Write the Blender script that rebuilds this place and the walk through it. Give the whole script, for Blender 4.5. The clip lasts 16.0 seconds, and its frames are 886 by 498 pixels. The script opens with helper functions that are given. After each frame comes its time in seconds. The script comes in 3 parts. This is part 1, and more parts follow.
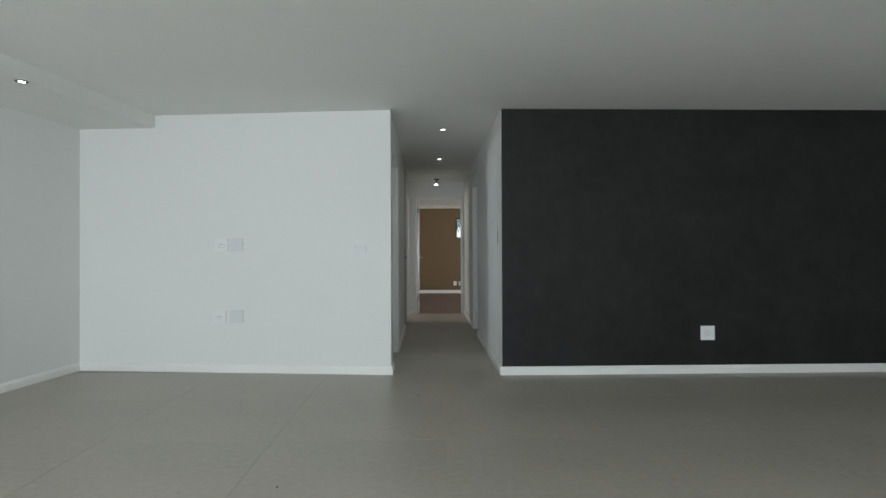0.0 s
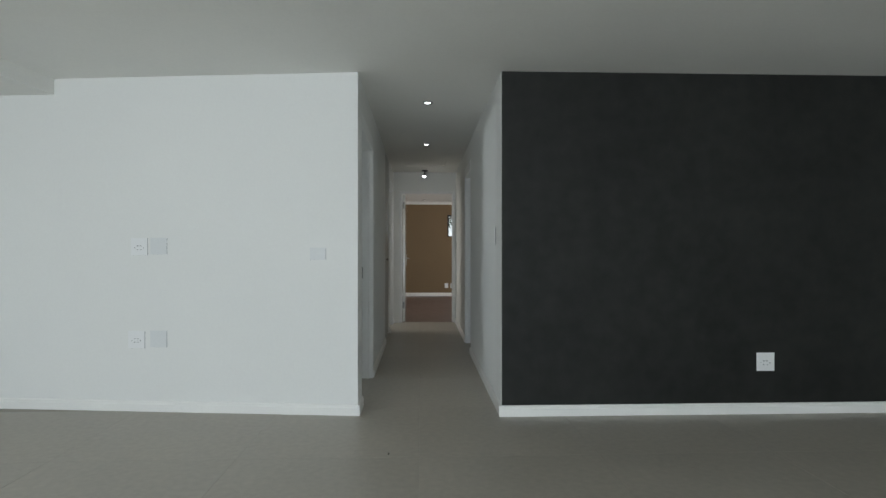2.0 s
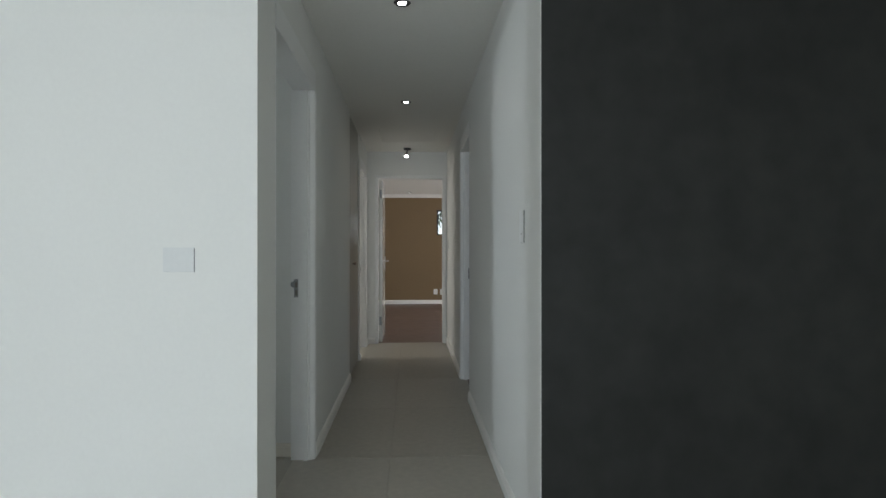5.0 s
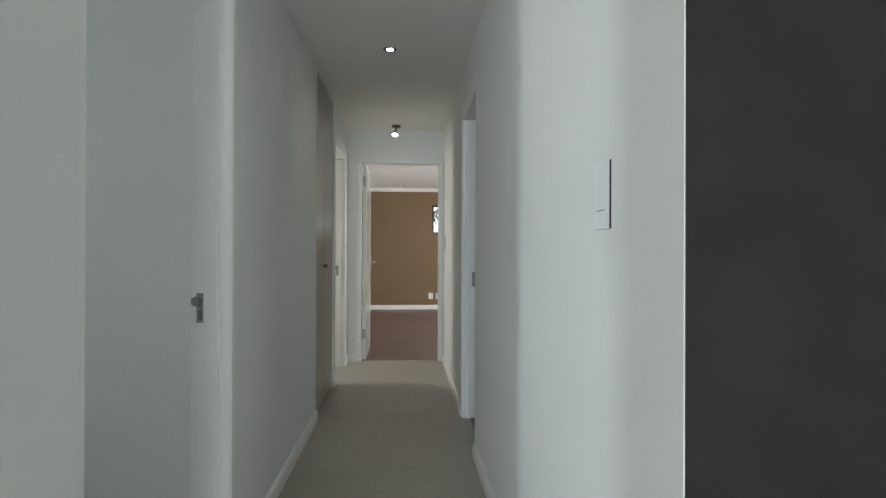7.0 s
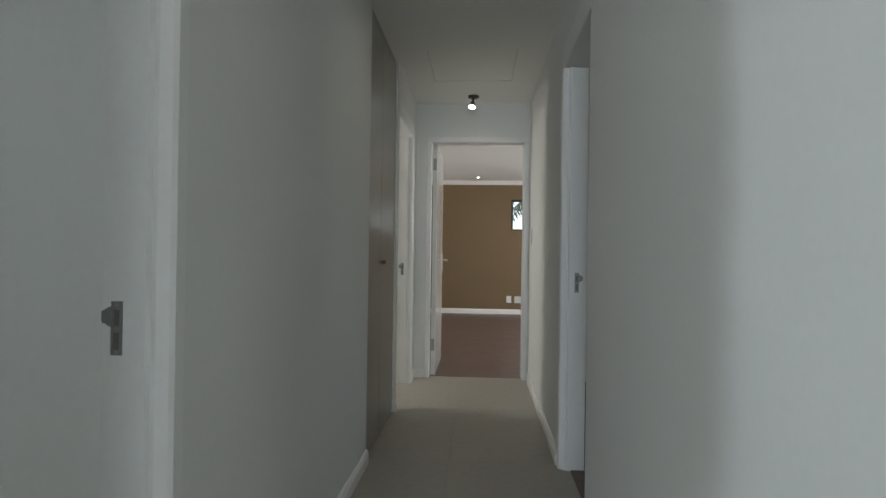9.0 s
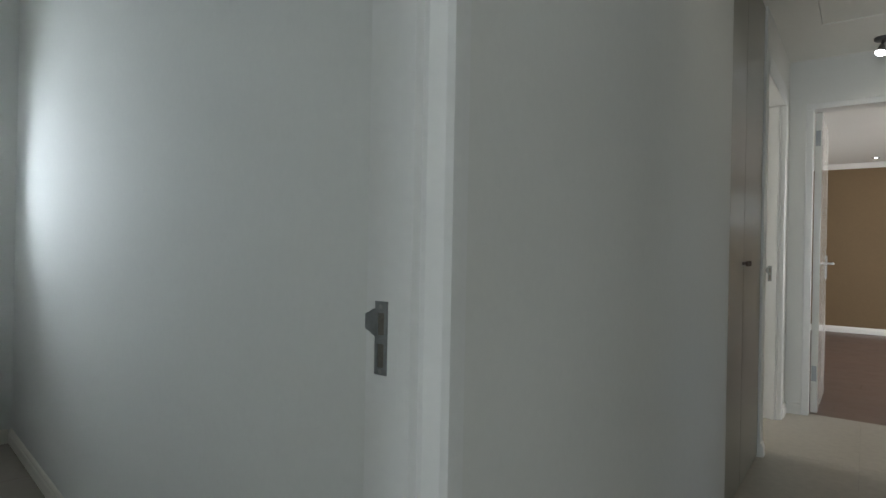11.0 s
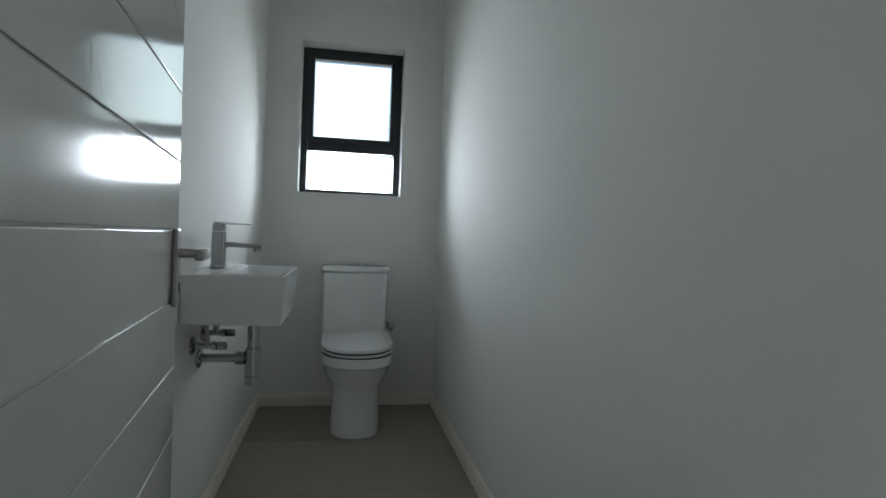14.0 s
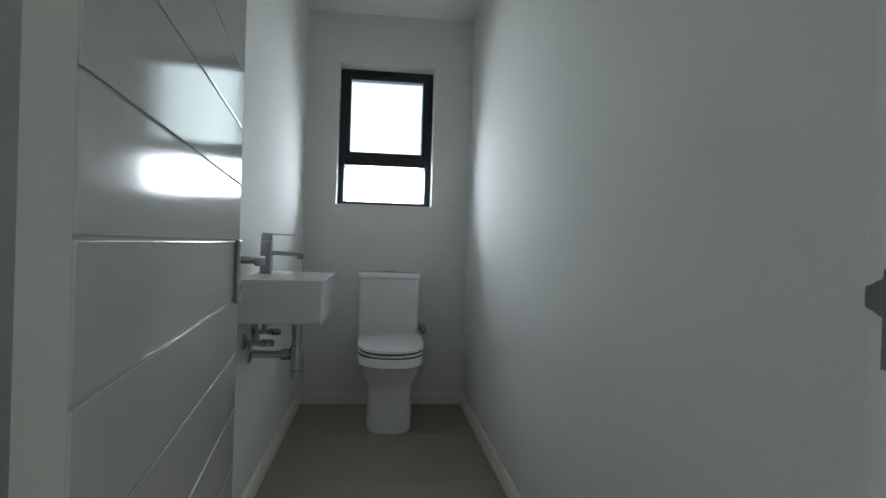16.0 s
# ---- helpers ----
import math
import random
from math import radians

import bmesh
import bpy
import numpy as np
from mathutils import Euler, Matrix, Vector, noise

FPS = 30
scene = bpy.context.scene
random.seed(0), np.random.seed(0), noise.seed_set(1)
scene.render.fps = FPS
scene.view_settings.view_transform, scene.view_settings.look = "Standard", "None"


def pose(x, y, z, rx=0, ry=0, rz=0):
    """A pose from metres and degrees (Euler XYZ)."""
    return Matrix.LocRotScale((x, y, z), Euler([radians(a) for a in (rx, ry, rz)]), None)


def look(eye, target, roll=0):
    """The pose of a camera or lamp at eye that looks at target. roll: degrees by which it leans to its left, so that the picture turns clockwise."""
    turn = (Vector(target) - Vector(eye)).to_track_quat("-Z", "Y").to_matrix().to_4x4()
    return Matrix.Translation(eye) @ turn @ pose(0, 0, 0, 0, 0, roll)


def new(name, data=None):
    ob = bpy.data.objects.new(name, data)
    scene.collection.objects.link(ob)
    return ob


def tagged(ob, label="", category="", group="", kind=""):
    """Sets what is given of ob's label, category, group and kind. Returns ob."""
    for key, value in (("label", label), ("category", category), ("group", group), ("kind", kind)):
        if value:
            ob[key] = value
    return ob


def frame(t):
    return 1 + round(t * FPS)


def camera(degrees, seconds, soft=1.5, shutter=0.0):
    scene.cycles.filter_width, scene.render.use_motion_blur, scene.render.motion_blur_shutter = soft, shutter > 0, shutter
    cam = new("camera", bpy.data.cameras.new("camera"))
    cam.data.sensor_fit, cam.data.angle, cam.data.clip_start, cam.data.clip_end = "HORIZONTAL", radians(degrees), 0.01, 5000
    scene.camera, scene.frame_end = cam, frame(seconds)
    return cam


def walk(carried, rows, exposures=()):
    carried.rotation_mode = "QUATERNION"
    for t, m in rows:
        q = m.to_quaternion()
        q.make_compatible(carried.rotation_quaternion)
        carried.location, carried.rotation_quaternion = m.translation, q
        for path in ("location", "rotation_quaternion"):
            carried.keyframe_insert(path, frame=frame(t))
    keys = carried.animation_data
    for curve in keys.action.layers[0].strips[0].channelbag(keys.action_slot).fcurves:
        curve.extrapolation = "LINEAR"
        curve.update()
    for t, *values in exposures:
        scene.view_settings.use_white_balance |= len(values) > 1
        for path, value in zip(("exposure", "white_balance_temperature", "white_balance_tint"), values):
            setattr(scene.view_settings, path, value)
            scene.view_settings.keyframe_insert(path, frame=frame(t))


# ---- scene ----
cam = camera(74.8, 16.0)
PATH = [
    (0, (-0.165, -5.272, 1.091), (-0.11, -3.273, 1.104), -0.2),
    (0.5, (-0.14, -5.032, 1.097), (-0.072, -3.034, 1.112), -0.1),
    (1, (-0.109, -4.762, 1.12), (-0.043, -2.763, 1.128), -0.1),
    (1.5, (-0.115, -4.432, 1.132), (-0.039, -2.434, 1.14), -0.1),
    (2, (-0.056, -4.09, 1.141), (0.021, -2.092, 1.146), -0.0),
    (2.5, (-0.037, -3.756, 1.148), (0.046, -1.758, 1.149), -0.0),
    (3, (-0.032, -3.415, 1.151), (0.055, -1.417, 1.155), -0.0),
    (3.5, (0.021, -3.077, 1.139), (0.108, -1.079, 1.149), 0.0),
    (4, (0.039, -2.757, 1.15), (0.136, -0.759, 1.155), -0.1),
    (6.5, (0.091, -1.198, 1.148), (0.215, 0.798, 1.155), 0.2),
    (7, (0.113, -0.902, 1.138), (0.239, 1.094, 1.145), 0.2),
    (7.5, (0.099, -0.592, 1.126), (0.227, 1.404, 1.135), 0.2),
    (8, (0.124, -0.348, 1.114), (0.243, 1.649, 1.124), 0.3),
    (10.5, (-0.025, 0.477, 1.07), (-0.943, 2.254, 1.073), 1.0),
    (11, (-0.052, 0.517, 1.066), (-1.232, 2.131, 1.065), 1.1),
    (11.5, (-0.068, 0.541, 1.069), (-1.479, 1.959, 1.046), 1.7),
    (12, (-0.105, 0.55, 1.057), (-1.687, 1.774, 1.03), 1.8),
    (12.5, (-0.185, 0.54, 1.037), (-1.873, 1.613, 1.01), 2.0),
    (13, (-0.268, 0.557, 1.012), (-2.049, 1.467, 0.978), 2.0),
    (13.5, (-0.326, 0.548, 1.001), (-2.176, 1.306, 0.965), 2.1),
    (14, (-0.35, 0.544, 1.0), (-2.241, 1.194, 0.968), 2.1),
    (14.5, (-0.349, 0.548, 1.002), (-2.262, 1.133, 0.972), 2.0),
    (15, (-0.327, 0.55, 0.998), (-2.251, 1.094, 0.974), 2.0),
    (15.5, (-0.263, 0.545, 0.998), (-2.191, 1.074, 0.981), 1.9),
    (16, (-0.153, 0.526, 1.002), (-2.082, 1.056, 0.993), 1.8),
]
walk(cam, [(t, look(eye, target, roll)) for t, eye, target, roll in PATH],
     exposures=[(0, 0.02), (3.5, 0.0), (4, 0.1), (6.5, 0.5), (7, 0.88), (7.5, 0.72), (8, 0.38), (10.5, 0.82), (11, 0.68), (12, 0.46), (12.5, 0.3), (14, 0.27), (16, 0.32)])

# strengths that were tuned together
SKY = 0.12
P_LIVING, P_WC, P_BED, P_BATH, P_LAMP = 252.0, 6.1, 58.0, 15.0, 1.1
GROOVES = [round(0.992 + 0.12 * k, 3) for k in range(-7, 9)]
BED_LIGHTS = [(0.057, 6.64), (0.025, 9.92)]

# ---- world, sun, large lights ----
sky_world = bpy.data.worlds.new("sky")
scene.world = sky_world
sky_world.use_nodes = True
wn = sky_world.node_tree
sky = wn.nodes.new("ShaderNodeTexSky")
sky.sky_type, sky.sun_disc = "NISHITA", False
sky.sun_elevation, sky.sun_rotation = radians(68), radians(100)
wn.links.new(sky.outputs[0], wn.nodes["Background"].inputs[0])
wn.nodes["Background"].inputs[1].default_value = SKY

sun = new("sun", bpy.data.lights.new("sun", "SUN"))
sun.data.energy, sun.data.angle, sun.data.color = 3.0, radians(0.5), (1.0, 0.95, 0.88)
sun.matrix_world = look((30, -5, 80), (0, 0, 0))


def window_light(name, eye, target, w, h, power, color, spread=180):
    """Skylight that stands in a window's opening."""
    ob = new(name, bpy.data.lights.new(name, "AREA"))
    ob.data.shape, ob.data.size, ob.data.size_y = "RECTANGLE", w, h
    ob.data.energy, ob.data.color, ob.data.spread = power, color, radians(spread)
    ob.matrix_world = look(eye, target)
    return ob


# ---- frames of the three parts of the house ----
WC = Matrix.Translation((-3.69, 1.656, 0)) @ Matrix.Rotation(radians(-9), 4, "Z")
LIV = Matrix.Translation((-0.491, -0.060, 0)) @ Matrix.Rotation(radians(-6.3), 4, "Z")
CEIL, WC_CEIL, BED_CEIL = 2.376, 2.44, 2.36


def wc(x, y):
    p = WC @ Vector((x, y, 0))
    return (p.x, p.y)


def liv(x, y):
    p = LIV @ Vector((x, y, 0))
    return (p.x, p.y)


window_light("living_window_light", (*liv(-0.3, -8.35), 1.25), (*liv(-0.3, 0), 2.1), 5.4, 2.1, P_LIVING, (0.812, 0.911, 1.0))
window_light("wc_lower_pane_light", tuple(WC @ Vector((-0.235, -0.536, 1.395))), tuple(WC @ Vector((2, -0.536, 1.3))), 0.50, 0.22, P_WC, (0.80, 0.90, 0.995), 108)
window_light("wc_upper_pane_light", tuple(WC @ Vector((-0.235, -0.536, 1.835))), tuple(WC @ Vector((2, -0.536, 1.5))), 0.46, 0.46, P_WC * 0.05, (0.84, 0.97, 0.93), 108)
window_light("bedroom_window_light", (3.45, 7.6, 1.5), (0, 7.9, 1.3), 2.2, 1.3, P_BED, (0.98, 0.98, 1.0))
# added fill so the side doorway isn't black; its window is made up
window_light("side_room_fill_light", (3.45, 2.9, 1.5), (0, 2.9, 1.2), 1.3, 1.1, 1.3, (1.0, 0.98, 0.93))
window_light("bathroom_window_light", (-3.35, 4.55, 1.6), (0, 4.55, 1.2), 0.7, 0.9, P_BATH, (1.0, 0.98, 0.94))



def ceiling_lamp(name, x, y, z, power):
    """The light of a lit ceiling lamp, just under its face."""
    ob = new(name, bpy.data.lights.new(name, "SPOT"))
    ob.data.energy, ob.data.color = power, (1.0, 0.95, 0.82)
    ob.data.spot_size, ob.data.spot_blend, ob.data.shadow_soft_size = radians(150), 1.0, 0.03
    ob.location = (x, y, z)


ceiling_lamp("corridor_lamp", 0.004, 0.747, CEIL - 0.045, P_LAMP)
ceiling_lamp("corridor_lamp", 0.008, 2.664, CEIL - 0.045, P_LAMP)
ceiling_lamp("corridor_lamp", -0.02, 4.81, CEIL - 0.13, P_LAMP)

# ---- materials ----


def material(name, color, rough=0.5, metal=0.0, grain=60.0, vary=0.06, bump=0.0, bump_scale=200.0, coat=0.0, blotch=1.3, rand=0.0, spec=0.5):
    m = bpy.data.materials.new(name)
    m.use_nodes = True
    nt = m.node_tree
    b = nt.nodes["Principled BSDF"]
    b.inputs["Roughness"].default_value, b.inputs["Metallic"].default_value = rough, metal
    b.inputs["Coat Weight"].default_value = coat
    b.inputs["Specular IOR Level"].default_value = spec
    tc = nt.nodes.new("ShaderNodeTexCoord")
    n1, n2 = nt.nodes.new("ShaderNodeTexNoise"), nt.nodes.new("ShaderNodeTexNoise")
    n1.inputs["Scale"].default_value, n2.inputs["Scale"].default_value = grain, blotch
    n1.inputs["Detail"].default_value, n2.inputs["Detail"].default_value = 4, 5
    for n in (n1, n2):
        nt.links.new(tc.outputs["Object"], n.inputs["Vector"])
    add = nt.nodes.new("ShaderNodeMath")
    nt.links.new(n1.outputs["Fac"], add.inputs[0])
    nt.links.new(n2.outputs["Fac"], add.inputs[1])
    last = add
    if rand:
        info = nt.nodes.new("ShaderNodeObjectInfo")
        mul = nt.nodes.new("ShaderNodeMath")
        mul.operation = "MULTIPLY_ADD"
        mul.inputs[1].default_value = rand
        nt.links.new(info.outputs["Random"], mul.inputs[0])
        nt.links.new(add.outputs[0], mul.inputs[2])
        last = mul
    ramp = nt.nodes.new("ShaderNodeMapRange")
    ramp.inputs["From Min"].default_value, ramp.inputs["From Max"].default_value = 0.6, 1.4 + rand
    ramp.inputs["To Min"].default_value, ramp.inputs["To Max"].default_value = 1 - vary, 1 + vary
    nt.links.new(last.outputs[0], ramp.inputs["Value"])
    mix = nt.nodes.new("ShaderNodeVectorMath")
    mix.operation = "SCALE"
    mix.inputs[0].default_value = color
    nt.links.new(ramp.outputs[0], mix.inputs["Scale"])
    nt.links.new(mix.outputs[0], b.inputs["Base Color"])
    rr = nt.nodes.new("ShaderNodeMapRange")
    rr.inputs["To Min"].default_value, rr.inputs["To Max"].default_value = max(rough - 0.08, 0.02), min(rough + 0.08, 1)
    nt.links.new(n2.outputs["Fac"], rr.inputs["Value"])
    nt.links.new(rr.outputs[0], b.inputs["Roughness"])
    if bump:
        n3 = nt.nodes.new("ShaderNodeTexNoise")
        n3.inputs["Scale"].default_value, n3.inputs["Detail"].default_value = bump_scale, 3
        nt.links.new(tc.outputs["Object"], n3.inputs["Vector"])
        bp = nt.nodes.new("ShaderNodeBump")
        bp.inputs["Strength"].default_value, bp.inputs["Distance"].default_value = bump, 0.002
        nt.links.new(n3.outputs["Fac"], bp.inputs["Height"])
        nt.links.new(bp.outputs[0], b.inputs["Normal"])
    return m


def glow(name, color, strength):
    m = bpy.data.materials.new(name)
    m.use_nodes = True
    b = m.node_tree.nodes["Principled BSDF"]
    b.inputs["Base Color"].default_value = (0.8, 0.8, 0.8, 1)
    b.inputs["Emission Color"].default_value, b.inputs["Emission Strength"].default_value = (*color, 1), strength
    return m


def glass(name, rough):
    m = bpy.data.materials.new(name)
    m.use_nodes = True
    b = m.node_tree.nodes["Principled BSDF"]
    b.inputs["Base Color"].default_value = (0.97, 0.99, 0.98, 1)
    b.inputs["Roughness"].default_value, b.inputs["IOR"].default_value = rough, 1.45
    b.inputs["Transmission Weight"].default_value = 1
    return m


WHITE = material("white_wall_paint", (0.778, 0.777, 0.748), 0.85, vary=0.02, bump=0.012, bump_scale=160, spec=0.22, blotch=0.9)
CEILING = material("white_ceiling_paint", (0.845, 0.840, 0.80), 0.75, vary=0.03, bump=0.08)
BLACK = material("charcoal_wall_paint", (0.0178, 0.0184, 0.0166), 0.6, vary=0.4, blotch=2.6, grain=9, bump=0.2, bump_scale=160, spec=0.25)
BROWN = material("brown_wall_paint", (0.185, 0.122, 0.060), 0.6, vary=0.08, bump=0.15, bump_scale=160)
TRIM = material("white_gloss_trim", (0.83, 0.82, 0.785), 0.32, vary=0.03)
FRAME = material("white_enamel_door_frame", (0.79, 0.79, 0.775), 0.35, vary=0.03)
LEAF = material("white_gloss_door_paint", (0.70, 0.70, 0.665), 0.10, vary=0.02, bump=0.10, bump_scale=110)
CREAM = material("cream_gloss_trim", (0.80, 0.765, 0.68), 0.32, vary=0.03)
TILE = material("grey_beige_porcelain", (0.392, 0.362, 0.308), 0.42, grain=25, vary=0.13, blotch=1.1, bump=0.05, rand=0.05)
GROUT = material("grey_grout", (0.36, 0.335, 0.29), 0.9, vary=0.1)
WCTILE = material("taupe_porcelain", (0.30, 0.26, 0.215), 0.4, grain=25, vary=0.09, blotch=3.0, bump=0.05, rand=0.25)
WOOD = material("dark_laminate", (0.13, 0.085, 0.07), 0.38, grain=18, vary=0.25, blotch=6, rand=0.5)
CUPB = material("grey_beige_satin_board", (0.30, 0.29, 0.25), 0.30, vary=0.04, grain=140)
CERAMIC = material("white_glazed_ceramic", (0.82, 0.83, 0.82), 0.10, vary=0.015)
SEAT = material("white_seat_plastic", (0.83, 0.83, 0.83), 0.18, vary=0.015)
CHROME = material("polished_chrome", (0.46, 0.47, 0.48), 0.13, 1.0, vary=0.05)
STEEL = material("brushed_steel", (0.38, 0.37, 0.36), 0.34, 1.0, vary=0.12, grain=200)
DULL = material("dull_zinc", (0.30, 0.31, 0.31), 0.45, 1.0, vary=0.15, grain=150)
ALU = material("black_powder_coat", (0.012, 0.014, 0.018), 0.35, vary=0.15)
POCKET = material("brown_pocket_metal", (0.19, 0.17, 0.145), 0.7, 0.3, vary=0.35, grain=300)
# near-black for holes, joints and grit, and for shade built as solid parts
DARK_AND_SHADE = material("near_black_and_shade", (0.015, 0.015, 0.015), 0.8, vary=0.1)
# white plastic again, greyer: the shade on low plates put into the colour
SHADED_PLASTIC = material("shaded_white_plastic", (0.70, 0.71, 0.70), 0.35, vary=0.03)
PLASTIC = material("white_switch_plastic", (0.80, 0.80, 0.79), 0.3, vary=0.02)
BRONZE = material("dark_knob_metal", (0.16, 0.13, 0.11), 0.35, 1.0, vary=0.1)
BEZEL = material("dark_satin_steel", (0.10, 0.10, 0.10), 0.4, 0.8, vary=0.1)
BULB = glow("lit_lamp_face", (0.93, 0.97, 1.0), 9.0)
FROST = glass("obscure_glass", 0.25)
CLEAR = glass("clear_glass", 0.0)
GRASS = material("dry_lawn", (0.13, 0.13, 0.07), 0.9, vary=0.3, blotch=0.4)
LEAFGREEN = material("palm_leaf", (0.05, 0.075, 0.035), 0.5, vary=0.3)
BARK = material("palm_bark", (0.16, 0.12, 0.09), 0.9, vary=0.3)

# ---- mesh helpers ----


def mesh_object(name, bm, mat, matrix=None, parent=None, smooth=False):
    bmesh.ops.recalc_face_normals(bm, faces=bm.faces)
    me = bpy.data.meshes.new(name)
    bm.to_mesh(me)
    bm.free()
    me.materials.append(mat)
    if smooth:
        for p in me.polygons:
            p.use_smooth = True
        me.set_sharp_from_angle(angle=radians(38))
    ob = new(name, me)
    if parent:
        ob.parent = parent
    if matrix:
        ob.matrix_basis = matrix
    return ob


def part(name, bm, mat, parent, label="", smooth=False, matrix=None):
    return tagged(mesh_object(name, bm, mat, matrix, parent, smooth), label)


def thing(name, matrix, label, category, group="", kind=""):
    ob = new(name)
    ob.empty_display_size = 0.1
    ob.matrix_basis = matrix
    return tagged(ob, label, category, group, kind)


def prism(bm, poly, z0, z1):
    lo = [bm.verts.new((x, y, z0)) for x, y in poly]
    hi = [bm.verts.new((x, y, z1)) for x, y in poly]
    n = len(poly)
    bm.faces.new(lo[::-1])
    bm.faces.new(hi)
    for i in range(n):
        bm.faces.new((lo[i], lo[(i + 1) % n], hi[(i + 1) % n], hi[i]))
    return bm


def block(bm, a, b, bevel=0.0, seg=2):
    vs = [bm.verts.new((x, y, z)) for x in (a[0], b[0]) for y in (a[1], b[1]) for z in (a[2], b[2])]
    fs = [bm.faces.new([vs[i] for i in q]) for q in ((0, 1, 3, 2), (4, 6, 7, 5), (0, 4, 5, 1), (2, 3, 7, 6), (0, 2, 6, 4), (1, 5, 7, 3))]
    if bevel:
        es = list({e for f in fs for e in f.edges})
        bmesh.ops.bevel(bm, geom=es, offset=bevel, segments=seg, affect="EDGES", profile=0.5)
    return bm


def box(a, b, bevel=0.0, seg=2):
    return block(bmesh.new(), a, b, bevel, seg)


def loft(bm, rings, cap=True):
    rows = [[bm.verts.new(p) for p in r] for r in rings]
    n = len(rows[0])
    for a, b in zip(rows, rows[1:]):
        for i in range(n):
            bm.faces.new((a[i], a[(i + 1) % n], b[(i + 1) % n], b[i]))
    if cap:
        bm.faces.new(rows[0][::-1])
        bm.faces.new(rows[-1])
    return bm


def tube(bm, p0, p1, r0, r1=None, n=20, cap=True):
    r1 = r0 if r1 is None else r1
    p0, p1 = Vector(p0), Vector(p1)
    q = (p1 - p0).to_track_quat("Z", "Y")
    rings = []
    for p, r in ((p0, r0), (p1, r1)):
        rings.append([p + q @ Vector((r * math.cos(2 * math.pi * i / n), r * math.sin(2 * math.pi * i / n), 0)) for i in range(n)])
    return loft(bm, rings, cap)


def lathe(bm, centre, axis, prof, n=24):
    """prof: (distance along the axis, radius) pairs."""
    q = Vector(axis).to_track_quat("Z", "Y")
    c = Vector(centre)
    rings = [[c + q @ Vector((r * math.cos(2 * math.pi * i / n), r * math.sin(2 * math.pi * i / n), d)) for i in range(n)] for d, r in prof]
    return loft(bm, rings)


def skirting(name, p0, p1, side, parent_label, h=0.072, t=0.016, ends=(0, 0), mat=TRIM):
    """A skirting board along a wall from p0 to p1; side: the way into the room."""
    a, b, s = Vector((*p0, 0)), Vector((*p1, 0)), Vector((*side, 0)).normalized()
    bm = bmesh.new()
    prof = [(0.0, 0.0), (t, 0.0), (t, h * 0.70), (t * 0.78, h * 0.76), (t * 0.72, h * 0.88), (t * 0.42, h * 0.97), (0.0, h)]
    d = (b - a).normalized()
    rings = []
    for k, (p, e) in enumerate(((a, ends[0]), (b, ends[1]))):
        rings.append([p + s * x + Vector((0, 0, z)) + d * (x * e * (-1 if k == 0 else 1)) for x, z in prof])
    loft(bm, rings)
    ob = mesh_object(name, bm, mat)
    return tagged(ob, parent_label, "skirting", kind="structure")


def wall(name, polys, mat, label):
    bm = bmesh.new()
    for poly, z0, z1 in polys:
        prism(bm, poly, z0, z1)
    return tagged(mesh_object(name, bm, mat), label, "wall", kind="structure")


def rect(x0, y0, x1, y1):
    return [(x0, y0), (x1, y0), (x1, y1), (x0, y1)]


# ---- large structure ----
TOP = 2.75
HEAD = 2.085  # head of the corridor's side openings
WL, WR = -0.490, 0.500  # corridor faces
NEAR, FAR = 0.205, 1.140  # cloakroom opening, masonry
R0, R1 = 2.335, 3.075  # right-hand opening
B0, B1 = 4.06, 4.865  # bathroom opening
END = 5.085

# living room
lx_left = -2.953
BKY = -0.118  # face of the charcoal wall
wall("wall_living_white", [([(WL, -0.060), liv(lx_left, 0), liv(lx_left, 0.12), (WL, 0.11)], 0, TOP)], WHITE, "smooth white painted wall with sockets")
wall("wall_living_charcoal", [([(WR + 0.002, BKY), (4.9, BKY), (4.9, BKY + 0.10), (WR + 0.002, BKY + 0.10)], 0, TOP)], BLACK, "charcoal painted feature wall of the living room")
wall("wall_living_left", [([liv(lx_left, 0.12), liv(lx_left, -8.5), liv(lx_left - 0.15, -8.5), liv(lx_left - 0.15, 0.12)], 0, TOP)], WHITE, "white painted side wall of the living room")
wall("wall_living_right", [([liv(5.2, 0.60), liv(5.2, -8.5), liv(5.35, -8.5), liv(5.35, 0.60)], 0, TOP)], WHITE, "white painted wall closing the living room")
wall("wall_living_rear", [([liv(-3.03, -8.5), liv(5.35, -8.5), liv(5.35, -8.65), liv(-3.03, -8.65)], 2.3, TOP),
                          ([liv(-3.03, -8.5), liv(-2.8, -8.5), liv(-2.8, -8.65), liv(-3.03, -8.65)], 0, 2.3),
                          ([liv(2.4, -8.5), liv(5.35, -8.5), liv(5.35, -8.65), liv(2.4, -8.65)], 0, 2.3)], WHITE, "white painted rear wall with a wide opening")

# corridor walls
wall("wall_corridor_left", [
    (rect(WL - 0.11, 0.11, WL, NEAR), 0, TOP), (rect(WL - 0.11, NEAR, WL, FAR), HEAD, TOP),
    (rect(WL - 0.11, FAR, WL, 3.03), 0, TOP), (rect(WL - 0.11, 3.975, WL, B0), 0, TOP),
    (rect(WL - 0.11, B0, WL, B1), HEAD, TOP), (rect(WL - 0.11, B1, WL, END), 0, TOP)], WHITE, "white painted corridor wall with door openings")
wall("wall_corridor_right", [
    (rect(WR, BKY + 0.003, WR + 0.11, R0), 0, TOP), (rect(WR, R0, WR + 0.11, R1), HEAD, TOP), (rect(WR, R1, WR + 0.11, END), 0, TOP)],
    WHITE, "white painted corridor wall with a door opening")
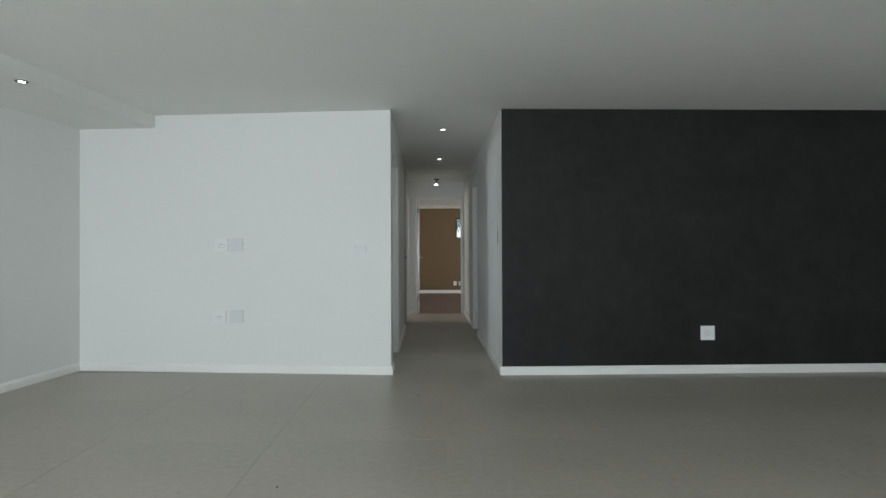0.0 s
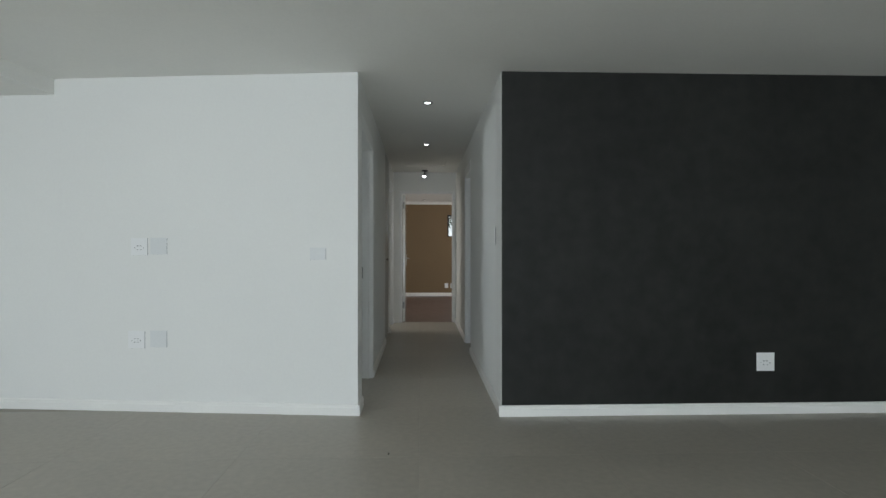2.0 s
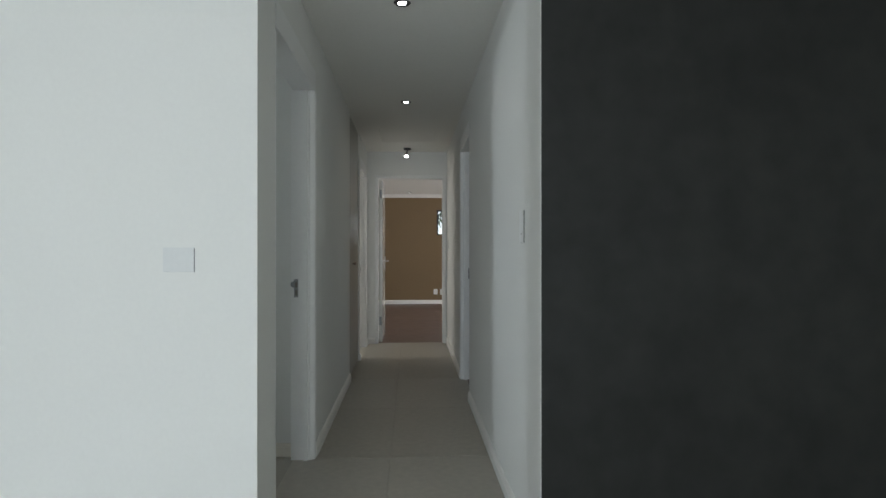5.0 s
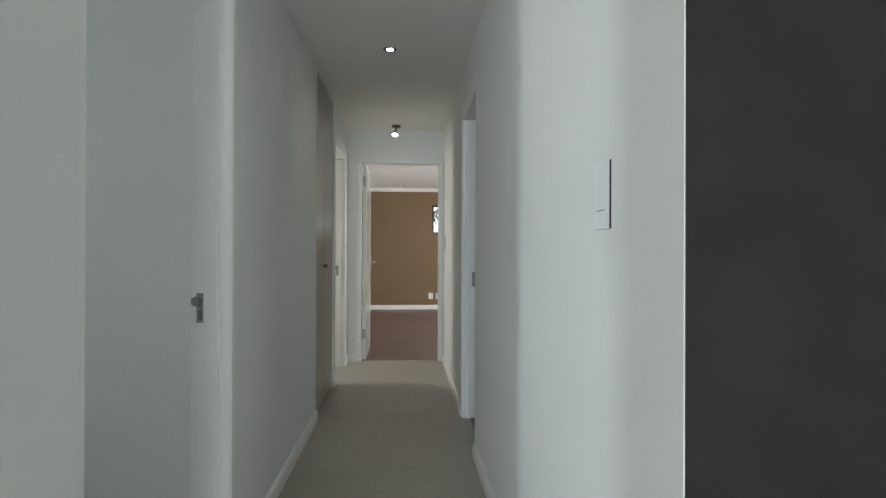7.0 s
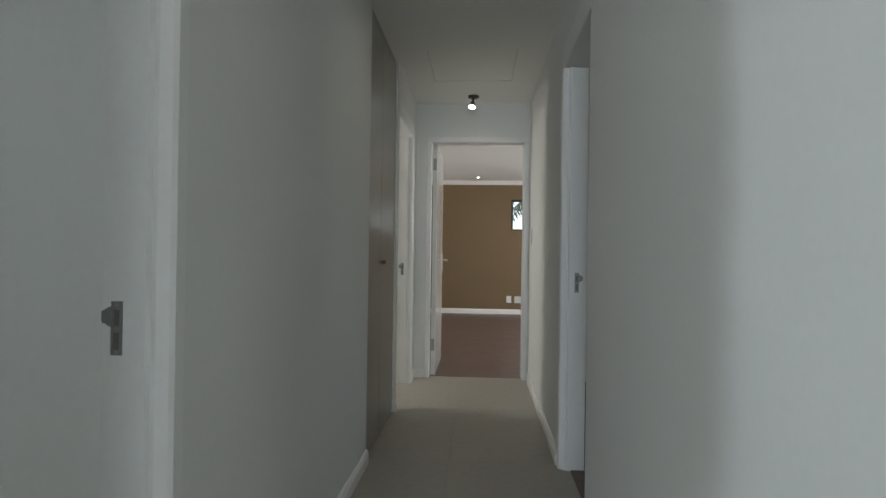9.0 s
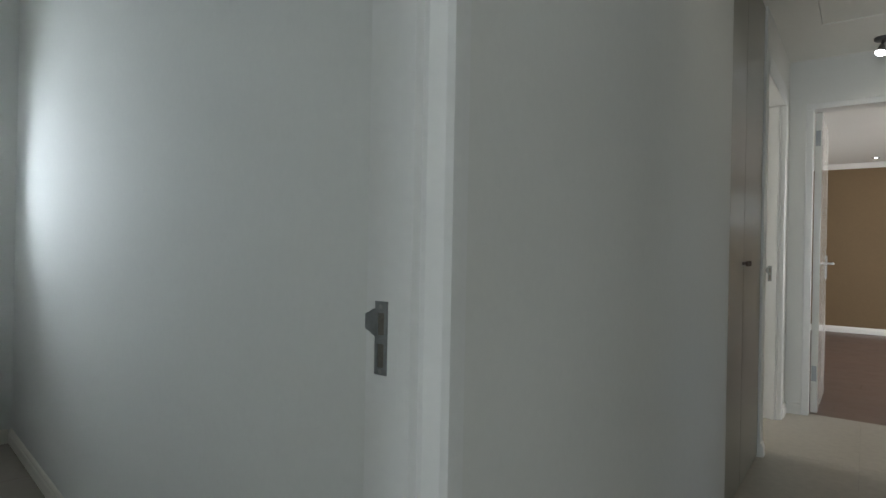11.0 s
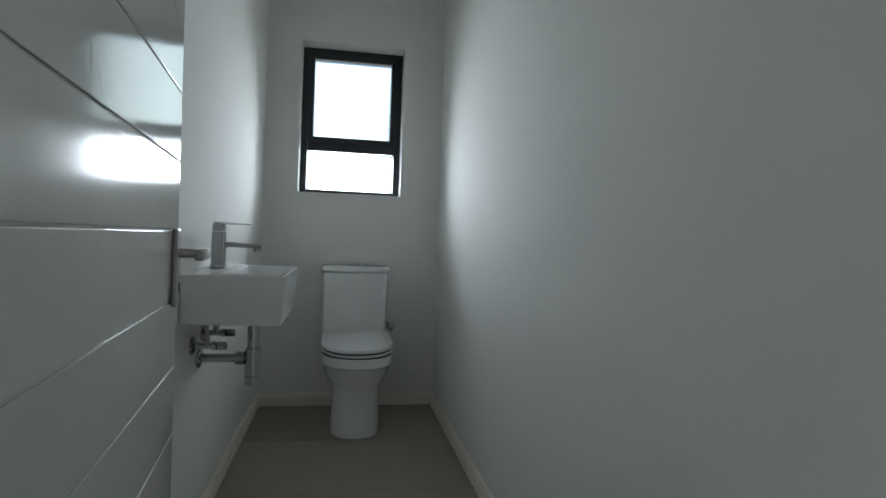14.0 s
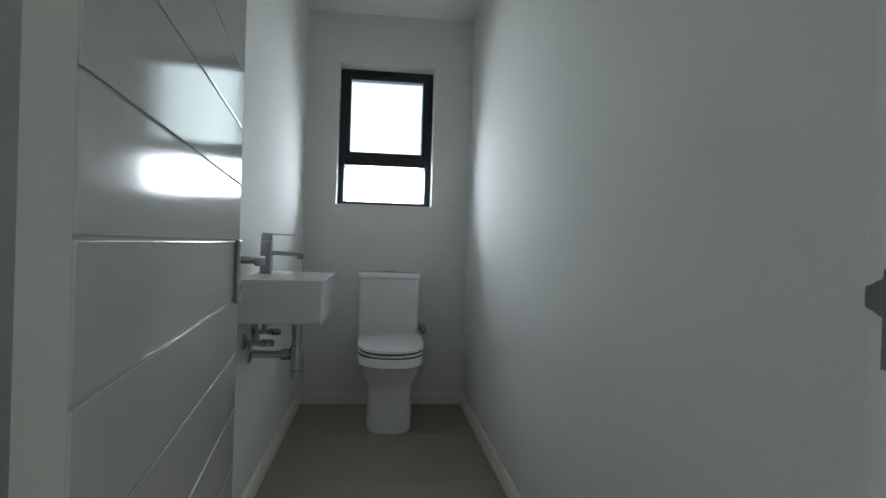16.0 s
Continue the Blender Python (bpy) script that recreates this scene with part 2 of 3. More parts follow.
DX0, DX1 = -0.376, 0.470  # bedroom opening, masonry
wall("wall_corridor_end", [
    (rect(-1.0, END, DX0, END + 0.12), 0, TOP), (rect(DX0, END, DX1, END + 0.12), 2.065, TOP), (rect(DX1, END, 3.6, END + 0.12), 0, TOP)],
    WHITE, "white painted end wall with the bedroom doorway")

# cloakroom walls, a rectangle turned from the corridor
OPEN_L, OPEN_R, OPEN_B, OPEN_T = -0.836, -0.237, 1.25, 2.13
yl = wc(0, -1.03)
slope = math.tan(radians(-9))
yr_at = 1.656 + slope * (-0.60 + 3.69)
yl_at = yl[1] + slope * (-0.60 - yl[0])
wall("wall_cloakroom_right", [([wc(0, 0), (-0.600, yr_at), (-0.600, yr_at + 0.1), wc(0, 0.1)], 0, TOP)], WHITE, "smooth white painted cloakroom wall")
wall("wall_cloakroom_left", [([wc(0, -1.03), (-0.600, yl_at), (-0.600, yl_at - 0.03), wc(0, -1.09)], 0, TOP)], WHITE, "white painted cloakroom wall behind the basin")
wall("wall_cloakroom_window", [
    ([wc(0, -1.1), wc(0, OPEN_L), wc(-0.24, OPEN_L), wc(-0.24, -1.1)], 0, TOP), ([wc(0, OPEN_R), wc(0, 0.1), wc(-0.24, 0.1), wc(-0.24, OPEN_R)], 0, TOP),
    ([wc(0, OPEN_L), wc(0, OPEN_R), wc(-0.24, OPEN_R), wc(-0.24, OPEN_L)], 0, OPEN_B), ([wc(0, OPEN_L), wc(0, OPEN_R), wc(-0.24, OPEN_R), wc(-0.24, OPEN_L)], OPEN_T, TOP)],
    WHITE, "white painted cloakroom end wall with a window")

# cupboard recess, bathroom, right-hand room, bedroom
wall("wall_cupboard_recess", [(rect(-1.15, 2.93, -0.60, 3.03), 0, TOP), (rect(-1.15, 3.975, -0.60, 4.05), 0, TOP), (rect(-1.25, 2.93, -1.15, 4.05), 0, TOP)], WHITE, "white wall of the cupboard recess")
wall("wall_bathroom", [(rect(-3.5, 3.95, -1.25, 4.05), 0, TOP), (rect(-3.5, 5.09, -1.0, 5.2), 0, TOP),
                       (rect(-3.6, 3.95, -3.5, 5.2), 0, 1.1), (rect(-3.6, 3.95, -3.5, 5.2), 2.1, TOP), (rect(-3.6, 3.95, -3.5, 4.15), 1.1, 2.1), (rect(-3.6, 4.95, -3.5, 5.2), 1.1, 2.1)], WHITE, "white painted bathroom wall")
# the opening at x = 3.5 is invented to hold the side room's fill lamp
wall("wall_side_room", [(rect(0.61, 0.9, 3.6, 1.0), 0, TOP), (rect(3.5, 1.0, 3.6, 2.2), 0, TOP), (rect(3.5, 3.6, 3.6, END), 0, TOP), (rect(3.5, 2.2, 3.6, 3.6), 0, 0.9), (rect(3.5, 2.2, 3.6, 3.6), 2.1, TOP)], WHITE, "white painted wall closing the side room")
BX, BW0, BW1, BZ0, BZ1, BY = -1.0, 0.614, 1.75, 1.487, 2.034, 10.41
wall("wall_bedroom_brown", [(rect(BX - 0.1, BY, BW0, BY + 0.2), 0, TOP), (rect(BW1, BY, 3.6, BY + 0.2), 0, TOP),
                            (rect(BW0, BY, BW1, BY + 0.2), 0, BZ0), (rect(BW0, BY, BW1, BY + 0.2), BZ1, TOP)], BROWN, "brown painted bedroom wall with a high window")
wall("wall_bedroom_left", [(rect(BX - 0.1, END + 0.12, BX, BY), 0, TOP)], WHITE, "white painted bedroom wall")
wall("wall_bedroom_right", [(rect(3.5, END + 0.12, 3.6, 6.5), 0, TOP), (rect(3.5, 8.7, 3.6, BY), 0, TOP), (rect(3.5, 6.5, 3.6, 8.7), 0, 0.85), (rect(3.5, 6.5, 3.6, 8.7), 2.15, TOP)],
     WHITE, "white painted bedroom wall with a window opening")


def ceiling(name, polys, z, label):
    bm = bmesh.new()
    for p in polys:
        prism(bm, p, z, z + 0.06)
    return tagged(mesh_object(name, bm, CEILING), label, "ceiling", kind="structure")


HX0, HX1, HY0, HY1 = -0.275, 0.302, 3.74, 4.43  # ceiling hatch
ceiling("ceiling_living", [[liv(-2.215, 0.0), liv(-2.215, -8.5), liv(5.2, -8.5), (5.0, BKY), (WR, -0.11), (WL, -0.060)]], CEIL, "flat white plastered living room ceiling")
ceiling("ceiling_corridor", [
    [(WL, -0.060), (WR, -0.11), (WR, 3.0), (WL, 3.0)], rect(-1.15, 3.0, WR, HY0), rect(-0.6, HY0, HX0, HY1), rect(HX1, HY0, WR + 0.11, HY1), rect(-0.6, HY1, WR, END)],
    CEIL, "flat white corridor ceiling with an access hatch")
ceiling("ceiling_cloakroom", [[wc(0, 0), (-0.6, yr_at), (-0.6, yl_at), wc(0, -1.03)]], WC_CEIL, "white plastered cloakroom ceiling")
ceiling("ceiling_bathroom", [rect(-3.5, 4.05, -0.60, 5.09)], 2.4, "white bathroom ceiling")
ceiling("ceiling_side_room", [rect(0.61, 1.0, 3.5, END)], 2.4, "white side room ceiling")
ceiling("ceiling_bedroom", [rect(BX, END + 0.12, 3.5, BY)], BED_CEIL, "white bedroom ceiling with downlights")
roof = tagged(mesh_object("roof", box((-5, -10, TOP), (6.5, 11.2, TOP + 0.1)), CEILING), "flat roof slab over the house", "roof", kind="structure")

bulk = bmesh.new()
prism(bulk, [liv(lx_left, 0.0), liv(-2.215, 0.0), liv(-2.215, -8.5), liv(lx_left, -8.5)], 2.262, 2.45)
tagged(mesh_object("bulkhead", bulk, CEILING), "boxed white ceiling bulkhead along the living room wall", "bulkhead", kind="structure")

hatch = thing("ceiling_hatch", pose(0, 0, 0), "flush white access panel set into the corridor ceiling", "hatch")
part("panel", box((HX0 + 0.0025, HY0 + 0.0025, CEIL + 0.004), (HX1 - 0.0025, HY1 - 0.0025, CEIL + 0.02), 0.002), CEILING, hatch)
part("backing", box((HX0 - 0.02, HY0 - 0.02, CEIL + 0.065), (HX1 + 0.02, HY1 + 0.02, CEIL + 0.075)), DARK_AND_SHADE, hatch)

# cornice of the bedroom
cor = bmesh.new()
loft(cor, [[Vector((x, BY - d, z)) for d, z in ((0, 2.29), (0.012, 2.29), (0.03, 2.315), (0.06, BED_CEIL), (0, BED_CEIL))] for x in (BX, 3.5)])
tagged(mesh_object("cornice", cor, TRIM), "white moulded cornice over the brown wall", "cornice", kind="structure")

# skirtings
skirting("baseboard", (WL + 0.016, -0.060), liv(lx_left, 0), (-0.1097, -0.994), "white skirting board along the white wall", 0.075)
skirting("baseboard", (WR - 0.0175, BKY), (4.9, BKY), (0, -1), "white skirting board along the charcoal wall", 0.075)
skirting("baseboard", liv(lx_left, 0), liv(lx_left, -8.4), (0.994, -0.1097), "white skirting board along the side wall", 0.075)
skirting("baseboard", (WL, -0.076), (WL, NEAR - 0.002), (1, 0), "white skirting board at the corridor mouth")
skirting("baseboard", (WL, FAR + 0.012), (WL, 3.028), (1, 0), "white skirting board along the corridor")
skirting("baseboard", (WL, 3.978), (WL, B0 - 0.02), (1, 0), "short white skirting board beside the cupboard")
skirting("baseboard", (WL, B1 + 0.02), (WL, END), (1, 0), "short white skirting board at the corridor end")
skirting("baseboard", (WL + 0.016, END), (DX0 - 0.02, END), (0, -1), "short white skirting board beside the bedroom door")
skirting("baseboard", (WR, BKY - 0.010), (WR, R0 - 0.02), (-1, 0), "white skirting board along the corridor")
skirting("baseboard", (WR, R1 + 0.02), (WR, END), (-1, 0), "white skirting board along the far corridor")
skirting("baseboard", wc(0, 0), (-0.61, yr_at), (-0.156, -0.988), "cream white skirting board in the cloakroom", mat=CREAM)
skirting("baseboard", wc(0, -1.03), (-0.61, yl_at), (0.156, 0.988), "cream white skirting board under the basin", mat=CREAM)
skirting("baseboard", wc(0, -1.014), wc(0, -0.016), (0.988, -0.156), "cream white skirting board behind the toilet", mat=CREAM)
skirting("baseboard", (BX, BY), (3.5, BY), (0, -1), "white skirting board under the brown wall", 0.085)

# ---- door frames ----


def jamb(bm, x_front, x_back, y, s, z1):
    """A pressed steel jamb. s: +1 when the opening lies on the lower-y side."""
    k = (x_back - x_front)
    g = 1 if k > 0 else -1
    pts = [(x_front - 0.010 * g, y + 0.016 * s), (x_front - 0.010 * g, y - 0.018 * s), (x_front - 0.004 * g, y - 0.028 * s), (x_front + 0.016 * g, y - 0.040 * s), (x_front + 0.026 * g, y - 0.038 * s), (x_front + 0.030 * g, y - 0.050 * s),
           (x_front + 0.052 * g, y - 0.050 * s), (x_front + 0.052 * g, y - 0.036 * s), (x_back + 0.010 * g, y - 0.036 * s), (x_back + 0.010 * g, y + 0.016 * s),
           (x_back + 0.001 * g, y + 0.016 * s), (x_back + 0.001 * g, y - 0.001 * s), (x_front - 0.001 * g, y - 0.001 * s), (x_front - 0.001 * g, y + 0.016 * s)]
    prism(bm, pts, 0, z1)


def side_frame(name, x_front, x_back, y0, y1, label):
    t = thing(name, pose(0, 0, 0), label, "door frame", kind="structure")
    bm = bmesh.new()
    jamb(bm, x_front, x_back, y1, 1, HEAD - 0.052)
    part("far_jamb", bm, FRAME, t)
    bm = bmesh.new()
    g = 1 if x_back > x_front else -1
    a, b = x_front + 0.0015 * g, x_back + 0.010 * g
    block(bm, (min(a, b), y0 + 0.0005, 0), (max(a, b), y0 + 0.030, HEAD - 0.052), 0.004)
    part("near_jamb", bm, FRAME, t)
    g = 1 if x_back > x_front else -1
    bm = box((min(x_front, x_back) - 0.002, y0 + 0.0005, HEAD - 0.050), (max(x_front, x_back) + 0.002, y1 - 0.0005, HEAD - 0.002), 0.002)
    part("head", bm, FRAME, t)
    c0, c1 = x_front - 0.0015 * g, x_front - 0.0055 * g
    part("head_casing", box((min(c0, c1), y0 - 0.012, HEAD - 0.048), (max(c0, c1), y1 + 0.016, HEAD + 0.065), 0.003), FRAME, t)
    return t


side_frame("door_1", WL, WL - 0.11, NEAR, FAR, "white enamelled steel frame of the cloakroom doorway")
side_frame("door_2", WR, WR + 0.11, R0, R1, "white enamelled steel frame of the side room doorway")
side_frame("door_3", WL, WL - 0.11, B0, B1, "white enamelled steel frame of the bathroom doorway")
fr = thing("door_4", pose(0, 0, 0), "white enamelled steel frame of the bedroom doorway", "door frame", kind="structure")
part("left_jamb", box((DX0 - 0.016, END - 0.010, 0), (DX0 + 0.026, END + 0.075, 2.04), 0.004), FRAME, fr)
part("right_jamb", box((DX1 - 0.026, END - 0.010, 0), (DX1 + 0.016, END + 0.13, 2.04), 0.004), FRAME, fr)
part("head", box((DX0 - 0.016, END - 0.010, 2.04), (DX1 + 0.016, END + 0.13, 2.08), 0.004), FRAME, fr)


def strike_plate(name, matrix, label):
    """Local x: across the jamb, y: up from the plate's middle is z, y towards the opening is -y."""
    t = thing(name, matrix, label, "strike plate", "strike plates in the door frames")
    bm = bmesh.new()
    xs, zs = (-0.011, -0.0055, 0.0055, 0.011), (-0.05, -0.040, -0.008, 0.004, 0.034, 0.05)
    sheet = [[bm.verts.new((x, 0.0, z)) for z in zs] for x in xs]
    for a in range(3):
        for b in range(5):
            if not (a == 1 and b in (1, 3)):
                bm.faces.new((sheet[a][b], sheet[a + 1][b], sheet[a + 1][b + 1], sheet[a][b + 1]))
    top = bmesh.ops.extrude_face_region(bm, geom=list(bm.faces))
    for v in top["geom"]:
        if isinstance(v, bmesh.types.BMVert):
            v.co.y = -0.0015
    part("plate", bm, DULL, t)
    part("recess", box((-0.006, -0.0004, -0.041), (0.006, 0.0, 0.035)), POCKET, t, "brown keep pocket")
    bm = bmesh.new()
    outline = [(-0.011, 0.002), (-0.011, 0.040), (-0.017, 0.038), (-0.023, 0.034), (-0.028, 0.0325), (-0.0295, 0.030), (-0.0295, 0.013), (-0.028, 0.010), (-0.022, 0.008), (-0.016, 0.004)]
    prism(bm, [(x, -z) for x, z in outline], 0.0, 0.0015)
    for v in bm.verts:
        x, z, y = v.co.x, -v.co.y, -v.co.z
        v.co = (x, y, z)
    part("lip", bm, DULL, t, "bent zinc lip")
    for z in (-0.045, 0.043):
        bm = bmesh.new()
        lathe(bm, (0, -0.0014, z), (0, -1, 0), [(0, 0.0035), (0.0008, 0.003), (0.0006, 0.001)], 10)
        part("screw", bm, STEEL, t)
    return t


YS = FAR - 0.036
strike_plate("strike_plate", Matrix.Translation((-0.582, YS, 0.943)), "zinc strike plate in the cloakroom door frame")
strike_plate("strike_plate", Matrix.Translation((-0.560, B1 - 0.036, 0.945)), "dark zinc strike plate in the bathroom door frame")
strike_plate("strike_plate", Matrix.Translation((0.572, R1 - 0.036, 0.945)) @ Matrix.Diagonal((-1, 1, 1, 1)), "zinc strike plate in the side room door frame")

# ---- windows ----


def window(name, matrix, w, h, panes, frame_w, label, glass_mat):
    """Local x across, z up from the sill, -y out. panes: (x0, x1, z0, z1) openings in the frame."""
    t = thing(name, matrix, label, "window", kind="structure")
    bm = bmesh.new()
    block(bm, (0, -0.03, 0), (frame_w, 0.03, h), 0.003)
    block(bm, (w - frame_w, -0.03, 0), (w, 0.03, h), 0.003)
    block(bm, (frame_w, -0.03, 0), (w - frame_w, 0.03, frame_w * 0.7), 0.002)
    block(bm, (frame_w, -0.03, h - frame_w), (w - frame_w, 0.03, h), 0.002)
    part("window_frame", bm, ALU, t)
    zs = sorted({p[3] for p in panes})[:-1]
    for z in zs:
        nxt = min(p[2] for p in panes if p[2] > z)
        part("transom", box((frame_w, -0.028, z), (w - frame_w, 0.026, nxt), 0.003), ALU, t)
    for x0, x1, z0, z1 in panes:
        if x0 > frame_w + 0.004:
            bm = bmesh.new()
            top = h - frame_w
            block(bm, (frame_w, -0.02, z0 - 0.03), (x0, 0.036, top), 0.004)
            block(bm, (x1, -0.02, z0 - 0.03), (w - frame_w, 0.036, top), 0.004)
            block(bm, (x0, -0.02, z0 - 0.03), (x1, 0.034, z0), 0.004)
            block(bm, (x0, -0.02, z1), (x1, 0.034, top), 0.004)
            part("sash", bm, ALU, t)
        g = part("pane", box((x0, -0.004, z0), (x1, 0.002, z1)), glass_mat, t)
        g.visible_shadow = False
    return t


# local x runs from the basin's side to the plain wall's side
wm = WC @ Matrix.Translation((-0.165, OPEN_L, OPEN_B)) @ Matrix.Rotation(radians(-90), 4, "Z") @ Matrix.Diagonal((-1, 1, 1, 1))
W1 = window("window_1", wm, OPEN_R - OPEN_L, OPEN_T - OPEN_B, [(0.038, 0.561, 0.022, 0.262), (0.069, 0.533, 0.348, 0.816)], 0.038,
            "black aluminium top-hung window with obscure glass", FROST)
part("latch", box((0.25, 0.03, 0.33), (0.36, 0.048, 0.345), 0.003), ALU, W1)
bw = Matrix.Translation((BW1, BY + 0.10, BZ0)) @ Matrix.Rotation(radians(180), 4, "Z")
window("window_2", bw, BW1 - BW0, BZ1 - BZ0, [(0.035, BW1 - BW0 - 0.035, 0.026, BZ1 - BZ0 - 0.035)], 0.035, "high black aluminium bedroom window", CLEAR)

# ---- cupboard ----
cup = thing("built_in_cupboard", pose(0, 0, 0), "tall grey-beige two-door cupboard built into the corridor wall", "cupboard")
CX = WL - 0.012
part("body", box((-1.14, 3.035, 0.0), (CX - 0.020, 3.970, CEIL - 0.002)), CUPB, cup)
for a, b, k in ((3.034, 3.447, 3.415), (3.451, 3.971, 3.482)):
    d = part("door", box((CX - 0.018, a, 0.012), (CX, b, CEIL - 0.006), 0.002), CUPB, cup)
    bm = bmesh.new()
    lathe(bm, (CX, k, 1.025), (1, 0, 0), [(0, 0.007), (0.012, 0.006), (0.016, 0.012), (0.024, 0.013), (0.027, 0.009)], 16)
    part("knob", bm, BRONZE, d, "small dark metal knob", True)

# ---- cloakroom door leaf, standing open ----
hx, hy, ex, ey = -0.612, 0.386, -1.47, 0.434
ang = math.atan2(ey - hy, ex - hx)
LEN = math.hypot(ex - hx, ey - hy)
LM = Matrix.Translation((hx, hy, 0.008)) @ Matrix.Rotation(ang, 4, "Z")
# local x from the hinge to the latch, visible face at y = 0 (towards -y of the leaf frame)
door = thing("cloakroom_door", LM, "open gloss white door with grooved boards and steel lever handle", "door")
H_DOOR = 2.03
grooves = GROOVES
edges = [0.0] + grooves + [H_DOOR]
part("core", box((0.001, 0.0030, 0.001), (LEN - 0.001, 0.038, H_DOOR - 0.001)), LEAF, door)
for a, b in zip(edges, edges[1:]):
    za, zb = a + (0.0016 if a else 0), b - (0.0016 if b < H_DOOR else 0)
    part("board", box((0, 0, za), (LEN, 0.0029, zb), 0.0012, 2), LEAF, door)
hp = part("handle_plate", box((LEN - 0.060, -0.009, 0.862), (LEN - 0.024, 0.0, 0.995), 0.004), STEEL, door, "brushed steel lever plate")
bm = bmesh.new()
tube(bm, (LEN - 0.042, -0.008, 0.953), (LEN - 0.042, -0.050, 0.953), 0.008, 0.007)
part("lever_neck", bm, STEEL, hp, smooth=True)
bm = bmesh.new()
block(bm, (LEN - 0.130, -0.058, 0.944), (LEN - 0.032, -0.044, 0.962), 0.004)
part("lever", bm, STEEL, hp, smooth=True)
bm = bmesh.new()
block(bm, (LEN - 0.0435, -0.0098, 0.885), (LEN - 0.0365, -0.0088, 0.902))
part("keyhole", bm, DARK_AND_SHADE, hp)
for z in (0.25, 1.80):
    bm = bmesh.new()
    tube(bm, (-0.004, 0.000, z), (-0.004, 0.000, z + 0.10), 0.006)
    part("hinge", bm, STEEL, door, "steel butt hinge", True)

# bedroom door leaf, open at a right angle
bd = thing("bedroom_door", pose(-0.345, END + 0.082, 0.008), "open white bedroom door seen on its hinged edge", "door")
part("leaf", box((0, 0, 0), (0.040, 0.78, 2.022), 0.002), LEAF, bd)
for z in (0.21, 1.80):
    part("hinge", box((0.004, -0.003, z), (0.032, 0.001, z + 0.105), 0.001), DULL, bd, "grey steel hinge leaf")
bm = bmesh.new()
block(bm, (0.040, 0.705, 0.88), (0.047, 0.745, 1.06), 0.003)
bp = part("handle_plate", bm, STEEL, bd)
bm = bmesh.new()
tube(bm, (0.046, 0.725, 1.0), (0.085, 0.725, 1.0), 0.009)
tube(bm, (0.085, 0.735, 1.0), (0.085, 0.615, 1.0), 0.010)
part("lever", bm, STEEL, bp, smooth=True)

# ---- toilet ----


def dring(x0, x1, w, z, n=14, yc=-0.478, sq=2.3):
    """A D-shaped outline: straight back at x0, rounded front at x1."""
    r = min(w * 0.62, (x1 - x0) * 0.8)
    pts = []
    for i in range(n * 2 + 1):
        a = -math.pi / 2 + math.pi * i / (2 * n)
        c, s = math.cos(a), math.sin(a)
        pts.append(Vector((x1 - r + r * abs(c) ** (2 / sq), yc + w / 2 * (1 if s > 0 else -1) * abs(s) ** (2 / sq), z)))
    pts.append(Vector((x0 + 0.01, yc + w / 2, z)))
    pts.append(Vector((x0, yc + w / 2 - 0.012, z)))
    pts.append(Vector((x0, yc - w / 2 + 0.012, z)))
    pts.append(Vector((x0 + 0.01, yc - w / 2, z)))
    return pts


toilet = thing("toilet", WC, "white close-coupled ceramic toilet with closed lid", "toilet")
bm = bmesh.new()
loft(bm, [dring(0.14, 0.602, 0.250, 0.0), dring(0.14, 0.606, 0.256, 0.010), dring(0.14, 0.602, 0.250, 0.05), dring(0.14, 0.592, 0.242, 0.21), dring(0.13, 0.594, 0.246, 0.240),
          dring(0.11, 0.610, 0.282, 0.262), dring(0.08, 0.634, 0.318, 0.298), dring(0.05, 0.652, 0.336, 0.335), dring(0.045, 0.660, 0.344, 0.352), dring(0.04, 0.668, 0.364, 0.360), dring(0.04, 0.669, 0.366, 0.400), dring(0.042, 0.665, 0.358, 0.406)])
part("bowl", bm, CERAMIC, toilet, smooth=True)
for nm, z0, z1, x1, w, lab in (("seat", 0.4120, 0.4260, 0.674, 0.366, "white toilet seat"), ("lid", 0.4335, 0.455, 0.676, 0.368, "closed white toilet lid")):
    bm = bmesh.new()
    loft(bm, [dring(0.215, x1 - 0.006, w - 0.01, z0), dring(0.21, x1, w, z0 + 0.004), dring(0.21, x1, w, z1 - 0.006), dring(0.213, x1 - 0.003, w - 0.006, z1 - 0.002), dring(0.22, x1 - 0.012, w - 0.022, z1)])
    for v in bm.verts:
        v.co.z += 0.020 * (0.67 - v.co.x) / 0.46
    part(nm, bm, SEAT, toilet, lab, True)
# near-black filler that draws the shadow lines between lid, seat and bowl
bm = bmesh.new()
loft(bm, [dring(0.225, 0.664, 0.352, 0.404), dring(0.225, 0.664, 0.352, 0.436)])
for v in bm.verts:
    if v.co.z > 0.42:
        v.co.z += 0.020 * (0.67 - v.co.x) / 0.46
part("lid_shade", bm, DARK_AND_SHADE, toilet)
for y in (-0.60, -0.356):
    bm = bmesh.new()
    tube(bm, (0.222, y - 0.02, 0.432), (0.222, y + 0.02, 0.432), 0.011)
    part("seat_hinge", bm, CHROME, toilet, smooth=True)


def rrect(x0, x1, y0, y1, z, r, n=5):
    pts = []
    for cx, cy, a0 in ((x1 - r, y1 - r, 0), (x0 + r, y1 - r, 90), (x0 + r, y0 + r, 180), (x1 - r, y0 + r, 270)):
        for i in range(n + 1):
            a = radians(a0 + 90 * i / n)
            pts.append(Vector((cx + r * math.cos(a), cy + r * math.sin(a), z)))
    return pts


